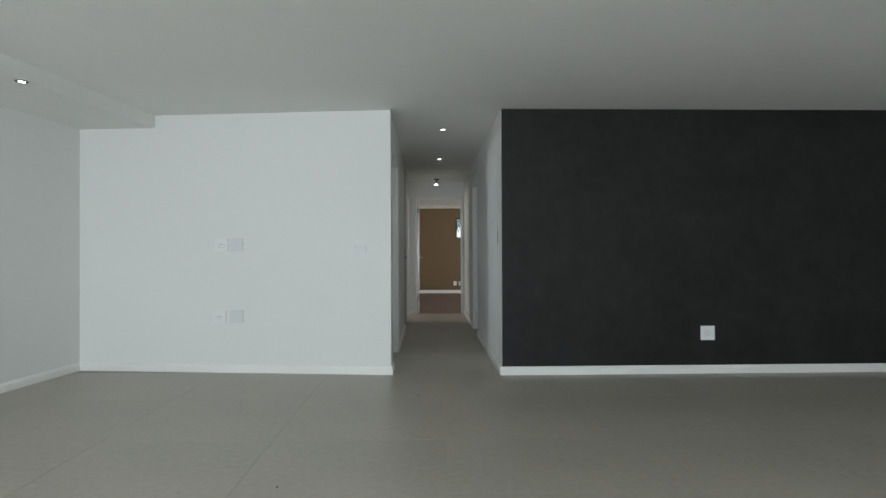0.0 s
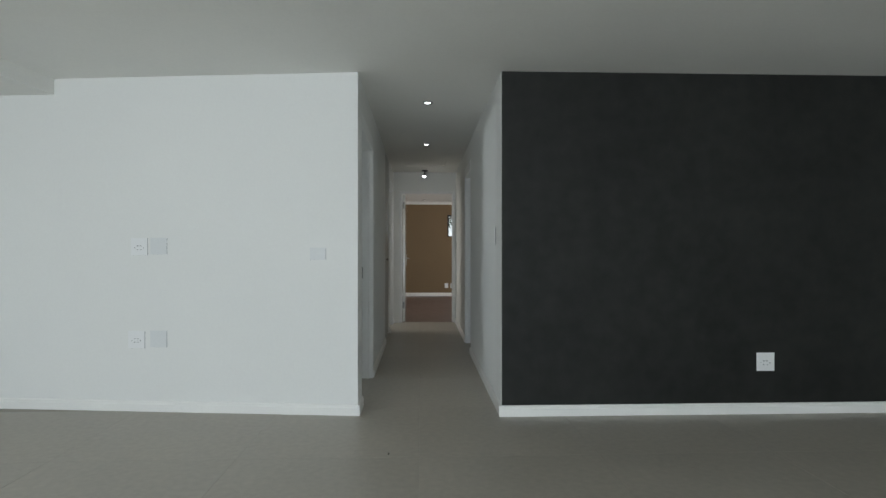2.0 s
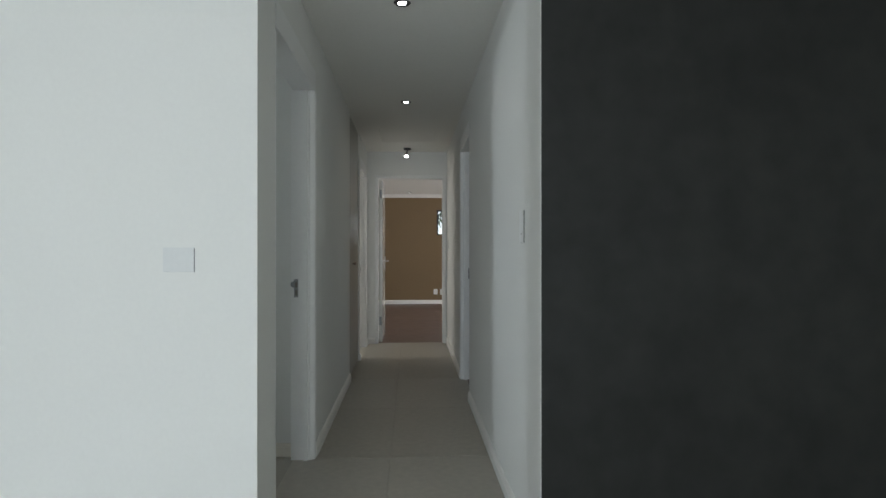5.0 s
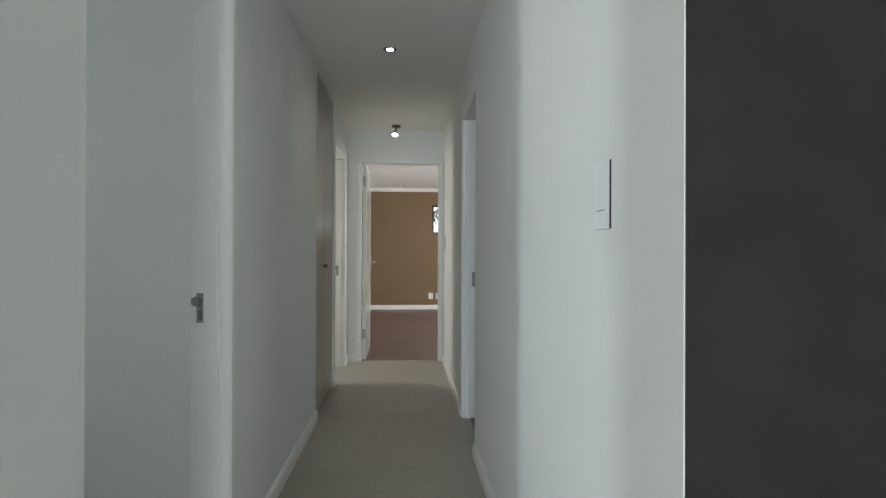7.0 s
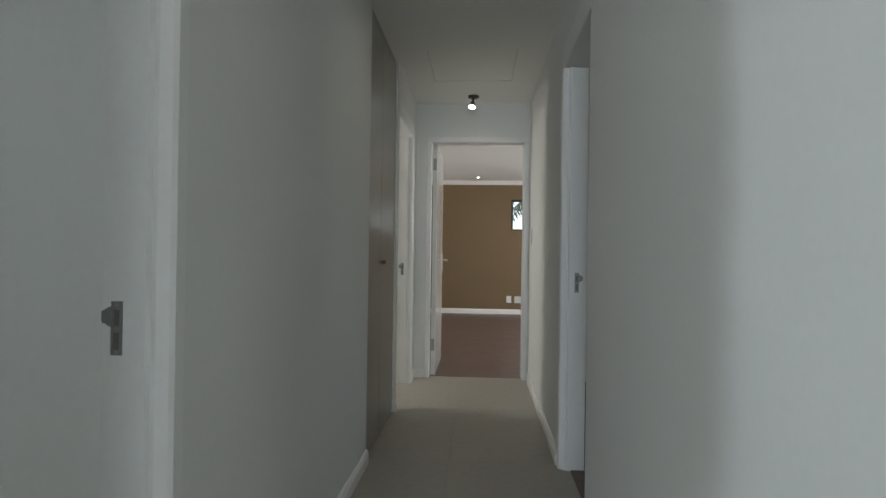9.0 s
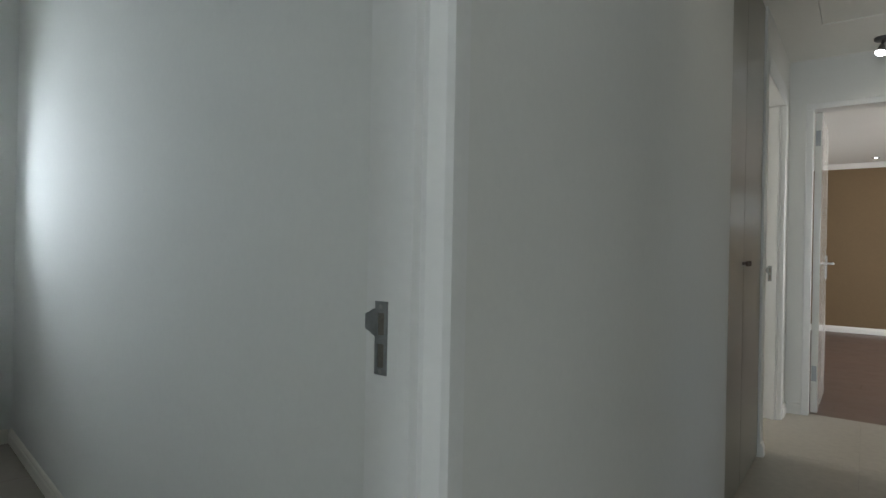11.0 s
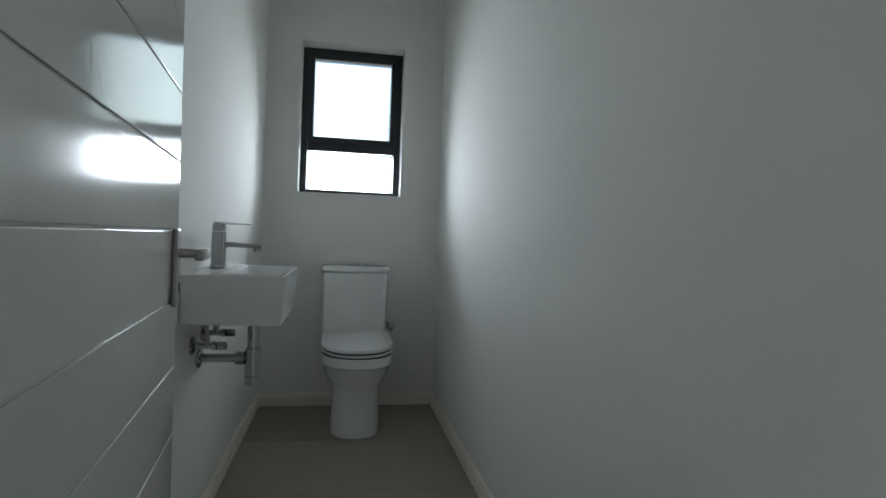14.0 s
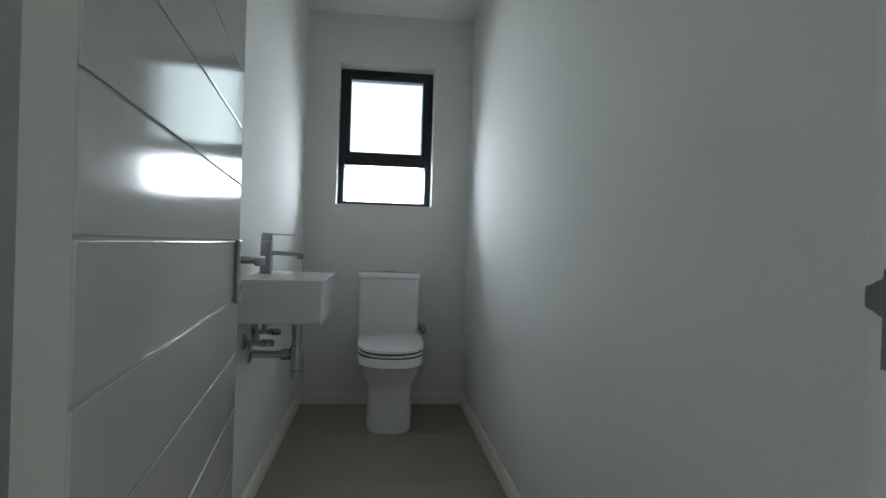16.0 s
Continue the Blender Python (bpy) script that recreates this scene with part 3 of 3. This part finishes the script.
bm = bmesh.new()
loft(bm, [rrect(0.022, 0.180, -0.662, -0.322, 0.40, 0.02), rrect(0.020, 0.186, -0.668, -0.315, 0.44, 0.02), rrect(0.018, 0.190, -0.672, -0.308, 0.795, 0.018)])
cist = part("cistern", bm, CERAMIC, toilet, smooth=True)
bm = bmesh.new()
loft(bm, [rrect(0.030, 0.176, -0.660, -0.320, 0.795, 0.018), rrect(0.030, 0.176, -0.660, -0.320, 0.800, 0.018), rrect(0.016, 0.196, -0.676, -0.304, 0.8005, 0.018), rrect(0.014, 0.199, -0.679, -0.301, 0.804, 0.02), rrect(0.014, 0.199, -0.679, -0.301, 0.822, 0.02), rrect(0.020, 0.192, -0.673, -0.307, 0.831, 0.02), rrect(0.03, 0.18, -0.66, -0.32, 0.834, 0.02)])
part("cistern_lid", bm, CERAMIC, cist, smooth=True)
bm = bmesh.new()
lathe(bm, (0.10, -0.49, 0.833), (0, 0, 1), [(0, 0.036), (0.005, 0.035), (0.008, 0.030), (0.0085, 0.004)], 24)
part("flush_button", bm, CHROME, cist, "round chrome dual flush button", True)
valve = thing("angle_valve", WC, "small chrome angle valve on the wall beside the cistern", "valve")
bm = bmesh.new()
lathe(bm, (0.0, -0.272, 0.475), (1, 0, 0), [(0, 0.026), (0.006, 0.025), (0.01, 0.012), (0.07, 0.011)], 16)
part("body", bm, CHROME, valve, smooth=True)
bm = bmesh.new()
lathe(bm, (0.065, -0.272, 0.475), (1, 0, 0), [(0, 0.012), (0.003, 0.020), (0.022, 0.019), (0.026, 0.012)], 14)
part("handle", bm, CHROME, valve, smooth=True)
bm = bmesh.new()
tube(bm, (0.055, -0.272, 0.48), (0.055, -0.300, 0.51), 0.006)
part("hose", bm, STEEL, valve, smooth=True)

# ---- basin ----
bx0, bx1, by0, by1, bz0, bz1 = 1.17, 1.72, -1.0295, -0.738, 0.727, 0.876
basin = thing("wall_basin", WC, "small rectangular white ceramic basin hung on the wall", "basin")
bm = bmesh.new()
rings = [rrect(bx0 + 0.095, bx1 - 0.012, by0, by1 - 0.011, bz0, 0.010), rrect(bx0 + 0.088, bx1 - 0.006, by0, by1 - 0.004, bz0 + 0.006, 0.012), rrect(bx0 + 0.002, bx1, by0, by1, bz1 - 0.008, 0.010),
         rrect(bx0, bx1, by0, by1 + 0.001, bz1 - 0.003, 0.009), rrect(bx0 + 0.003, bx1 - 0.003, by0, by1 - 0.002, bz1, 0.008),
         rrect(bx0 + 0.014, bx1 - 0.014, by0 + 0.105, by1 - 0.014, bz1, 0.02), rrect(bx0 + 0.018, bx1 - 0.018, by0 + 0.109, by1 - 0.018, bz1 - 0.006, 0.02),
         rrect(bx0 + 0.05, bx1 - 0.05, by0 + 0.12, by1 - 0.05, bz1 - 0.085, 0.03), rrect(bx0 + 0.16, bx1 - 0.16, by0 + 0.16, by1 - 0.09, bz1 - 0.10, 0.018)]
loft(bm, rings)
part("bowl", bm, CERAMIC, basin, smooth=True)
bm = bmesh.new()
lathe(bm, (1.40, -0.85, bz1 - 0.101), (0, 0, 1), [(0, 0.022), (0.003, 0.021), (0.004, 0.01)], 18)
part("waste", bm, CHROME, basin, smooth=True)

tap = thing("basin_mixer_tap", WC, "square chrome mixer tap with flat lever", "tap")
TX, TY = 1.42, -0.982
bm = bmesh.new()
loft(bm, [rrect(TX - 0.026, TX + 0.026, TY - 0.026, TY + 0.026, bz1 + 0.0005, 0.004), rrect(TX - 0.026, TX + 0.026, TY - 0.026, TY + 0.026, bz1 + 0.006, 0.004), rrect(TX - 0.021, TX + 0.021, TY - 0.021, TY + 0.021, bz1 + 0.010, 0.004),
          rrect(TX - 0.020, TX + 0.020, TY - 0.020, TY + 0.020, bz1 + 0.124, 0.004)])
part("body", bm, CHROME, tap, smooth=True)
bm = bmesh.new()
prof = [(0.018, 0.088), (0.030, 0.091), (0.130, 0.083), (0.138, 0.078), (0.138, 0.070), (0.030, 0.074), (0.022, 0.068), (0.018, 0.055)]
loft(bm, [[Vector((TX + s, TY + a, bz1 + b)) for a, b in prof] for s in (-0.018, 0.018)])
sp = part("spout", bm, CHROME, tap)
bm = bmesh.new()
tube(bm, (TX, TY + 0.124, bz1 + 0.074), (TX, TY + 0.124, bz1 + 0.060), 0.011)
part("aerator", bm, CHROME, sp, smooth=True)
bm = bmesh.new()
loft(bm, [rrect(TX - 0.019, TX + 0.019, TY - 0.019, TY + 0.019, bz1 + 0.126, 0.004), rrect(TX - 0.019, TX + 0.019, TY - 0.019, TY + 0.019, bz1 + 0.146, 0.004), rrect(TX - 0.016, TX + 0.016, TY - 0.016, TY + 0.016, bz1 + 0.149, 0.004)])
lv = part("cartridge_cap", bm, CHROME, tap, smooth=True)
bm = bmesh.new()
loft(bm, [[Vector((TX + s, TY + a, bz1 + b)) for a, b in ((-0.016, 0.1495), (-0.016, 0.157), (0.104, 0.153), (0.106, 0.1485), (0.03, 0.148))] for s in (-0.012, 0.012)])
part("lever", bm, CHROME, lv, "flat chrome lever")

trap = thing("bottle_trap", WC, "chrome bottle trap under the basin", "trap")
UX, UY = 1.455, -0.855
bm = bmesh.new()
tube(bm, (UX, UY, bz0), (UX, UY, 0.615), 0.020)
part("tailpiece", bm, CHROME, trap, smooth=True)
bm = bmesh.new()
lathe(bm, (UX, UY, 0.690), (0, 0, 1), [(0, 0.021), (0.002, 0.027), (0.012, 0.027), (0.014, 0.033), (0.025, 0.034)], 24)
part("collar_nut", bm, CHROME, trap, smooth=True)
bm = bmesh.new()
lathe(bm, (UX, UY, 0.492), (0, 0, 1), [(0, 0.024), (0.002, 0.026), (0.028, 0.026), (0.029, 0.024), (0.031, 0.026), (0.122, 0.026), (0.124, 0.018)], 28)
part("bottle", bm, CHROME, trap, smooth=True)
bm = bmesh.new()
tube(bm, (UX, UY - 0.02, 0.580), (UX, -1.028, 0.580), 0.0145)
lathe(bm, (UX, UY - 0.025, 0.580), (0, -1, 0), [(0, 0.019), (0.002, 0.022), (0.03, 0.022), (0.032, 0.015)], 20)
part("outlet_pipe", bm, CHROME, trap, smooth=True)
bm = bmesh.new()
lathe(bm, (UX, -1.03, 0.580), (0, 1, 0), [(0, 0.034), (0.004, 0.034), (0.010, 0.028), (0.014, 0.016)], 24)
part("wall_flange", bm, CHROME, trap, smooth=True)
for vx, vz in ((1.545, 0.637), (1.40, 0.655)):
    v = thing("angle_valve", WC, "chrome angle valve feeding the basin", "valve", "angle valves under the basin")
    bm = bmesh.new()
    lathe(bm, (vx, -1.03, vz), (0, 1, 0), [(0, 0.030), (0.004, 0.030), (0.009, 0.022), (0.012, 0.010), (0.060, 0.010), (0.062, 0.014), (0.075, 0.014), (0.077, 0.006)], 20)
    part("body", bm, CHROME, v, smooth=True)
    bm = bmesh.new()
    lathe(bm, (vx, -0.957, vz), (0, 1, 0), [(0, 0.008), (0.006, 0.014), (0.030, 0.013), (0.034, 0.008)], 8)
    part("handle", bm, CHROME, v, smooth=True)
    bm = bmesh.new()
    tube(bm, (vx, -0.985, vz), (vx, -0.985, vz + 0.03), 0.011)
    tube(bm, (vx, -0.985, vz + 0.03), (vx, -0.985, bz0 + 0.01), 0.006)
    part("hose", bm, STEEL, v, "braided supply hose", True)

# ---- ceiling lamps ----


def downlight(x, y, z, label):
    t = thing("downlight", pose(x, y, z), label, "downlight", "recessed downlights")
    bm = bmesh.new()
    lathe(bm, (0, 0, -0.0005), (0, 0, -1), [(0, 0.042), (0.002, 0.042), (0.006, 0.036), (0.004, 0.024), (-0.004, 0.023)], 32)
    part("bezel", bm, BEZEL, t, "satin steel bezel", True)
    bm = bmesh.new()
    lathe(bm, (0, 0, 0), (0, 0, -1), [(0, 0.0215), (0.004, 0.0212), (0.0065, 0.016), (0.0075, 0.007)], 24)
    part("bulb", bm, BULB, t, "lit white lamp face", True)
    return t


downlight(0.004, 0.747, CEIL, "lit recessed downlight in the corridor ceiling")
downlight(0.008, 2.664, CEIL, "lit recessed downlight in the corridor ceiling")
downlight(-2.904, -1.28, 2.262, "lit recessed downlight in the bulkhead")
for p in BED_LIGHTS:
    downlight(p[0], p[1], BED_CEIL, "lit recessed downlight in the bedroom ceiling")

spot = thing("ceiling_spotlight", pose(0.008, 4.84, CEIL), "small lit spotlight on a round ceiling plate", "spotlight")
bm = bmesh.new()
lathe(bm, (0, 0, 0), (0, 0, -1), [(0, 0.045), (0.014, 0.045), (0.018, 0.040), (0.019, 0.008)], 28)
part("ceiling_plate", bm, BEZEL, spot, smooth=True)
bm = bmesh.new()
tube(bm, (0, 0, -0.016), (-0.004, -0.004, -0.055), 0.008)
part("stem", bm, BEZEL, spot, smooth=True)
bm = bmesh.new()
lathe(bm, (-0.004, -0.006, -0.045), (-0.15, -0.35, -1), [(0, 0.010), (0.012, 0.016), (0.030, 0.020), (0.050, 0.030), (0.054, 0.030)], 24)
part("lamp_head", bm, STEEL, spot, smooth=True)
bm = bmesh.new()
q = Vector((-0.15, -0.35, -1)).normalized()
lathe(bm, Vector((-0.004, -0.006, -0.045)) + q * 0.0545, tuple(q), [(0, 0.028), (0.005, 0.026), (0.009, 0.014), (0.010, 0.003)], 20)
part("bulb", bm, BULB, spot, "lit white lamp face", True)

# ---- sockets and switches ----


def plate_thing(name, matrix, w, h, label, category, group, kind_of):
    """A wall plate; local x across, z up, -y out of the wall."""
    t = thing(name, matrix @ Matrix.Diagonal((1, 0.36, 1, 1)), label, category, group)
    shell = PLASTIC if kind_of == "socket" or h > w * 1.2 else SHADED_PLASTIC
    part("cover", box((-w / 2, -0.0105, -h / 2), (w / 2, -0.0092, h / 2), 0.0005), shell, t)
    # black box peeping out right and below: the plate's edge shadow made solid
    part("edge_shade", box((-w / 2 + 0.003, -0.0091, -h / 2 - 0.0002), (w / 2 + 0.0010, -0.0001, h / 2 - 0.003)), DARK_AND_SHADE, t)
    if kind_of != "switch":
        part("face", box((-w / 2 + 0.010, -0.0125, -h / 2 + 0.010), (w / 2 - 0.010, -0.0105, h / 2 - 0.010), 0.0008), shell, t)
    if kind_of == "socket":
        for x, z, r in ((-0.011, 0.006, 0.0042), (0.011, 0.006, 0.0042), (-0.032, -0.008, 0.0032), (0.032, -0.008, 0.0032), (-0.013, -0.020, 0.0032), (0.013, -0.020, 0.0032)):
            bm = bmesh.new()
            tube(bm, (x, -0.0122, z), (x, -0.0129, z), r, n=12)
            part("pin_hole", bm, DARK_AND_SHADE, t)
        part("rocker", box((-0.034, -0.0145, 0.028), (0.034, -0.0122, 0.042), 0.001), PLASTIC, t)
    if kind_of == "switch":
        part("rocker", box((-w * 0.30, -0.01065, -h * 0.30), (w * 0.30, -0.0104, h * 0.30)), shell, t)
    if kind_of == "switch" and h > w:
        part("gap", box((-w * 0.30, -0.0108, -h * 0.228), (w * 0.22, -0.0103, -h * 0.218)), DARK_AND_SHADE, t)
    return t


SOCK = "wall sockets of the living room"


def on_living(x, z):
    """A plate's matrix at world x on the living room wall."""
    lx = (x + 0.491) / math.cos(radians(6.3))
    return LIV @ Matrix.Translation((lx, 0, z))


plate_thing("wall_socket", Matrix.Translation((2.356, BKY, 0.362)), 0.128, 0.128, "white plastic socket outlet on the charcoal wall", "socket", SOCK, "socket")
plate_thing("wall_socket", on_living(-2.055, 1.168), 0.122, 0.122, "white plastic socket outlet on the white wall", "socket", SOCK, "socket")
plate_thing("wall_socket", on_living(-2.075, 0.508), 0.122, 0.122, "white plastic socket outlet low on the white wall", "socket", SOCK, "socket")
plate_thing("blank_plate", on_living(-1.913, 1.172), 0.122, 0.118, "white plastic blank wall plate beside a socket", "wall plate", SOCK, "blank")
plate_thing("blank_plate", on_living(-1.913, 0.514), 0.122, 0.118, "white plastic blank wall plate low beside a socket", "wall plate", SOCK, "blank")
plate_thing("light_switch", on_living(-0.770, 1.118), 0.112, 0.086, "white plastic light switch on the white wall", "switch", "light switches", "switch")
plate_thing("light_switch", Matrix.Translation((WR, 0.219, 1.249)) @ Matrix.Rotation(radians(-90), 4, "Z"), 0.090, 0.134, "tall white plastic light switch at the corridor mouth", "switch", "light switches", "switch")
plate_thing("light_switch", Matrix.Translation((WR, 4.87, 1.225)) @ Matrix.Rotation(radians(-90), 4, "Z"), 0.075, 0.115, "white plastic light switch near the bedroom door", "switch", "light switches", "switch")
plate_thing("wall_socket", Matrix.Translation((0.590, BY, 0.262)), 0.085, 0.118, "narrow white socket outlet on the brown wall", "socket", "bedroom sockets", "blank")
plate_thing("wall_socket", Matrix.Translation((0.745, BY, 0.258)), 0.118, 0.118, "white socket outlet on the brown wall", "socket", "bedroom sockets", "blank")

# ---- outside ----
bm = bmesh.new()
prism(bm, rect(-900, -900, 900, 900), -0.35, -0.30)
tagged(mesh_object("ground", bm, GRASS), "dry lawn around the house", "ground", kind="structure")
haze = bpy.data.materials.new("bright_sky_haze")
haze.use_nodes = True
haze.node_tree.nodes["Principled BSDF"].inputs["Emission Color"].default_value = (0.9, 0.96, 1.0, 1)
haze.node_tree.nodes["Principled BSDF"].inputs["Emission Strength"].default_value = 0.9
tagged(mesh_object("backdrop", box((-12, 62, -0.3), (30, 62.2, 24)), haze), "bright hazy sky beyond the bedroom window", "sky", kind="structure")
palm = thing("palm_tree", pose(2.3, 14.2, -0.42), "palm with drooping fronds outside the bedroom window", "tree")
bm = bmesh.new()
rings = []
for i in range(9):
    r = 0.17 - 0.008 * i + (0.012 if i % 2 else 0)
    rings.append([Vector((r * math.cos(a * math.pi / 6), r * math.sin(a * math.pi / 6), i * 0.36)) for a in range(12)])
loft(bm, rings)
part("trunk", bm, BARK, palm)
rng = random.Random(7)
for k in range(13):
    a = 2 * math.pi * k / 13 + rng.uniform(-0.15, 0.15)
    lift = rng.uniform(0.4, 1.1)
    bm = bmesh.new()
    pts = []
    for i in range(12):
        s = i / 11 * 2.1
        pts.append(Vector((math.cos(a) * s, math.sin(a) * s, 2.85 + lift * s - 0.48 * s * s)))
    for i, (p, q) in enumerate(zip(pts, pts[1:])):
        tube(bm, p, q, 0.018 - 0.0013 * i, n=5)
        d = (q - p).normalized()
        side = d.cross(Vector((0, 0, 1))).normalized()
        for sgn in (-1, 1):
            for j in (0.15, 0.5, 0.85):
                b = p.lerp(q, j)
                ln = 0.5 * math.sin(math.pi * min(1, (i + 1.2) / 12.5)) + 0.08
                tip = b + side * sgn * ln * 0.85 + d * ln * 0.45 - Vector((0, 0, ln * rng.uniform(0.3, 0.6)))
                w = d * 0.04
                f = [bm.verts.new(v) for v in (b - w, b + w, tip)]
                bm.faces.new(f)
    part("frond", bm, LEAFGREEN, palm)

# ---- floors, last ----


def tiled_floor(name, inside, matrix, x0, x1, y0, y1, size, mat, label, slab_polys, ox=0.0, oy=0.0):
    bm = bmesh.new()
    for p in slab_polys:
        prism(bm, p, -0.12, -0.0012)
    fl = tagged(mesh_object(name, bm, GROUT), label, "floor", kind="structure")
    g, cache = 0.0006, {}
    i0, i1 = math.floor((x0 - ox) / size), math.ceil((x1 - ox) / size)
    j0, j1 = math.floor((y0 - oy) / size), math.ceil((y1 - oy) / size)
    for i in range(i0, i1):
        for j in range(j0, j1):
            a, b = max(x0, ox + i * size), min(x1, ox + (i + 1) * size)
            c, d = max(y0, oy + j * size), min(y1, oy + (j + 1) * size)
            if b - a < 0.01 or d - c < 0.01 or not inside((a + b) / 2, (c + d) / 2):
                continue
            key = (round(b - a, 3), round(d - c, 3))
            if key not in cache:
                w, h = (b - a) / 2 - g, (d - c) / 2 - g
                tb = bmesh.new()
                lo = [tb.verts.new((sx * w, sy * h, -0.010)) for sx, sy in ((-1, -1), (1, -1), (1, 1), (-1, 1))]
                mid = [tb.verts.new((sx * w, sy * h, -0.0012)) for sx, sy in ((-1, -1), (1, -1), (1, 1), (-1, 1))]
                hi = [tb.verts.new((sx * (w - 0.001), sy * (h - 0.001), 0)) for sx, sy in ((-1, -1), (1, -1), (1, 1), (-1, 1))]
                tb.faces.new(hi)
                for k in range(4):
                    tb.faces.new((lo[k], lo[(k + 1) % 4], mid[(k + 1) % 4], mid[k]))
                    tb.faces.new((mid[k], mid[(k + 1) % 4], hi[(k + 1) % 4], hi[k]))
                me = bpy.data.meshes.new("tile")
                tb.to_mesh(me)
                tb.free()
                me.materials.append(mat)
                cache[key] = me
            ob = new("tile" if mat is not WOOD else "plank", cache[key])
            ob.parent = fl
            ob.matrix_basis = matrix @ Matrix.Translation(((a + b) / 2, (c + d) / 2, 0))
    return fl


tiled_floor("floor_living", lambda x, y: True, Matrix.Identity(4), -3.6, 5.2, -9.2, 0.12, 1.0, TILE, "large matt grey-beige floor tiles with fine joints",
            [rect(-4.2, -9.6, 5.6, 0.12), [(-3.7, 0.12), (-1.9, 0.12), (-3.7, 0.40)]], -0.065, 0.12)
tiled_floor("floor_corridor", lambda x, y: True, Matrix.Identity(4), WL - 0.11, WR + 0.05, 0.12, END + 0.06, 1.0, TILE, "matt grey-beige tiles along the corridor",
            [rect(WL - 0.11, 0.12, WR + 0.05, END + 0.06)], -0.065, 0.12)
tiled_floor("floor_cloakroom", lambda x, y: True, WC, -0.02, 3.06, -1.05, 0.02, 0.6, WCTILE, "taupe matt floor tiles in the cloakroom",
            [[wc(-0.1, 0.08), (-0.6, yr_at + 0.08), (-0.6, yl_at - 0.02), wc(-0.1, -1.08)]], 0.0, -0.583)
tagged(mesh_object("floor_bathroom", box((-3.5, 4.0, -0.1), (-0.6, 5.1, -0.001)), TILE), "grey-beige bathroom floor", "floor", kind="structure")
tagged(mesh_object("floor_side_room", box((WR + 0.05, 1.0, -0.1), (3.5, END, -0.002)), WOOD), "dark laminate floor of the side room", "floor", kind="structure")
bm = bmesh.new()
prism(bm, rect(BX, END + 0.06, 3.5, BY), -0.12, -0.006)
bed_floor = tagged(mesh_object("floor_bedroom", bm, DARK_AND_SHADE), "dark brown laminate plank floor of the bedroom", "floor", kind="structure")
cache = {}
row = 0
y = END + 0.062
while y < BY - 0.01:
    y1 = min(y + 0.19, BY)
    x = BX - (row * 0.47) % 1.25
    while x < 3.5:
        a, b = max(x, BX), min(x + 1.25, 3.5)
        x += 1.25
        if b - a < 0.03:
            continue
        key = (round(b - a, 3), round(y1 - y, 3))
        if key not in cache:
            tb = box((-(b - a) / 2 + 0.0008, -(y1 - y) / 2 + 0.0008, -0.010), ((b - a) / 2 - 0.0008, (y1 - y) / 2 - 0.0008, -0.002))
            me = bpy.data.meshes.new("plank")
            bmesh.ops.recalc_face_normals(tb, faces=tb.faces)
            tb.to_mesh(me)
            tb.free()
            me.materials.append(WOOD)
            cache[key] = me
        ob = new("plank", cache[key])
        ob.parent = bed_floor
        ob.location = ((a + b) / 2, (y + y1) / 2, 0)
    y += 0.19
    row += 1

# specks of dirt on the living room floor
bm = bmesh.new()
for x, y, k in ((-0.868, -2.544, 0.009), (-0.237, -0.825, 0.008), (-0.234, -0.841, 0.007), (0.62, -1.9, 0.004), (-1.3, -2.6, 0.004), (1.4, -2.2, 0.005)):
    m = Matrix.Translation((x, y, k * 0.2)) @ Matrix.Rotation(x * 9, 4, "Z") @ Matrix.Diagonal((k, k * 0.55, k * 0.3, 1))
    bmesh.ops.create_icosphere(bm, subdivisions=1, radius=1, matrix=m)
tagged(mesh_object("floor_grit", bm, DARK_AND_SHADE), "few dark specks of grit on the tiled floor", "grit", kind="stuff")
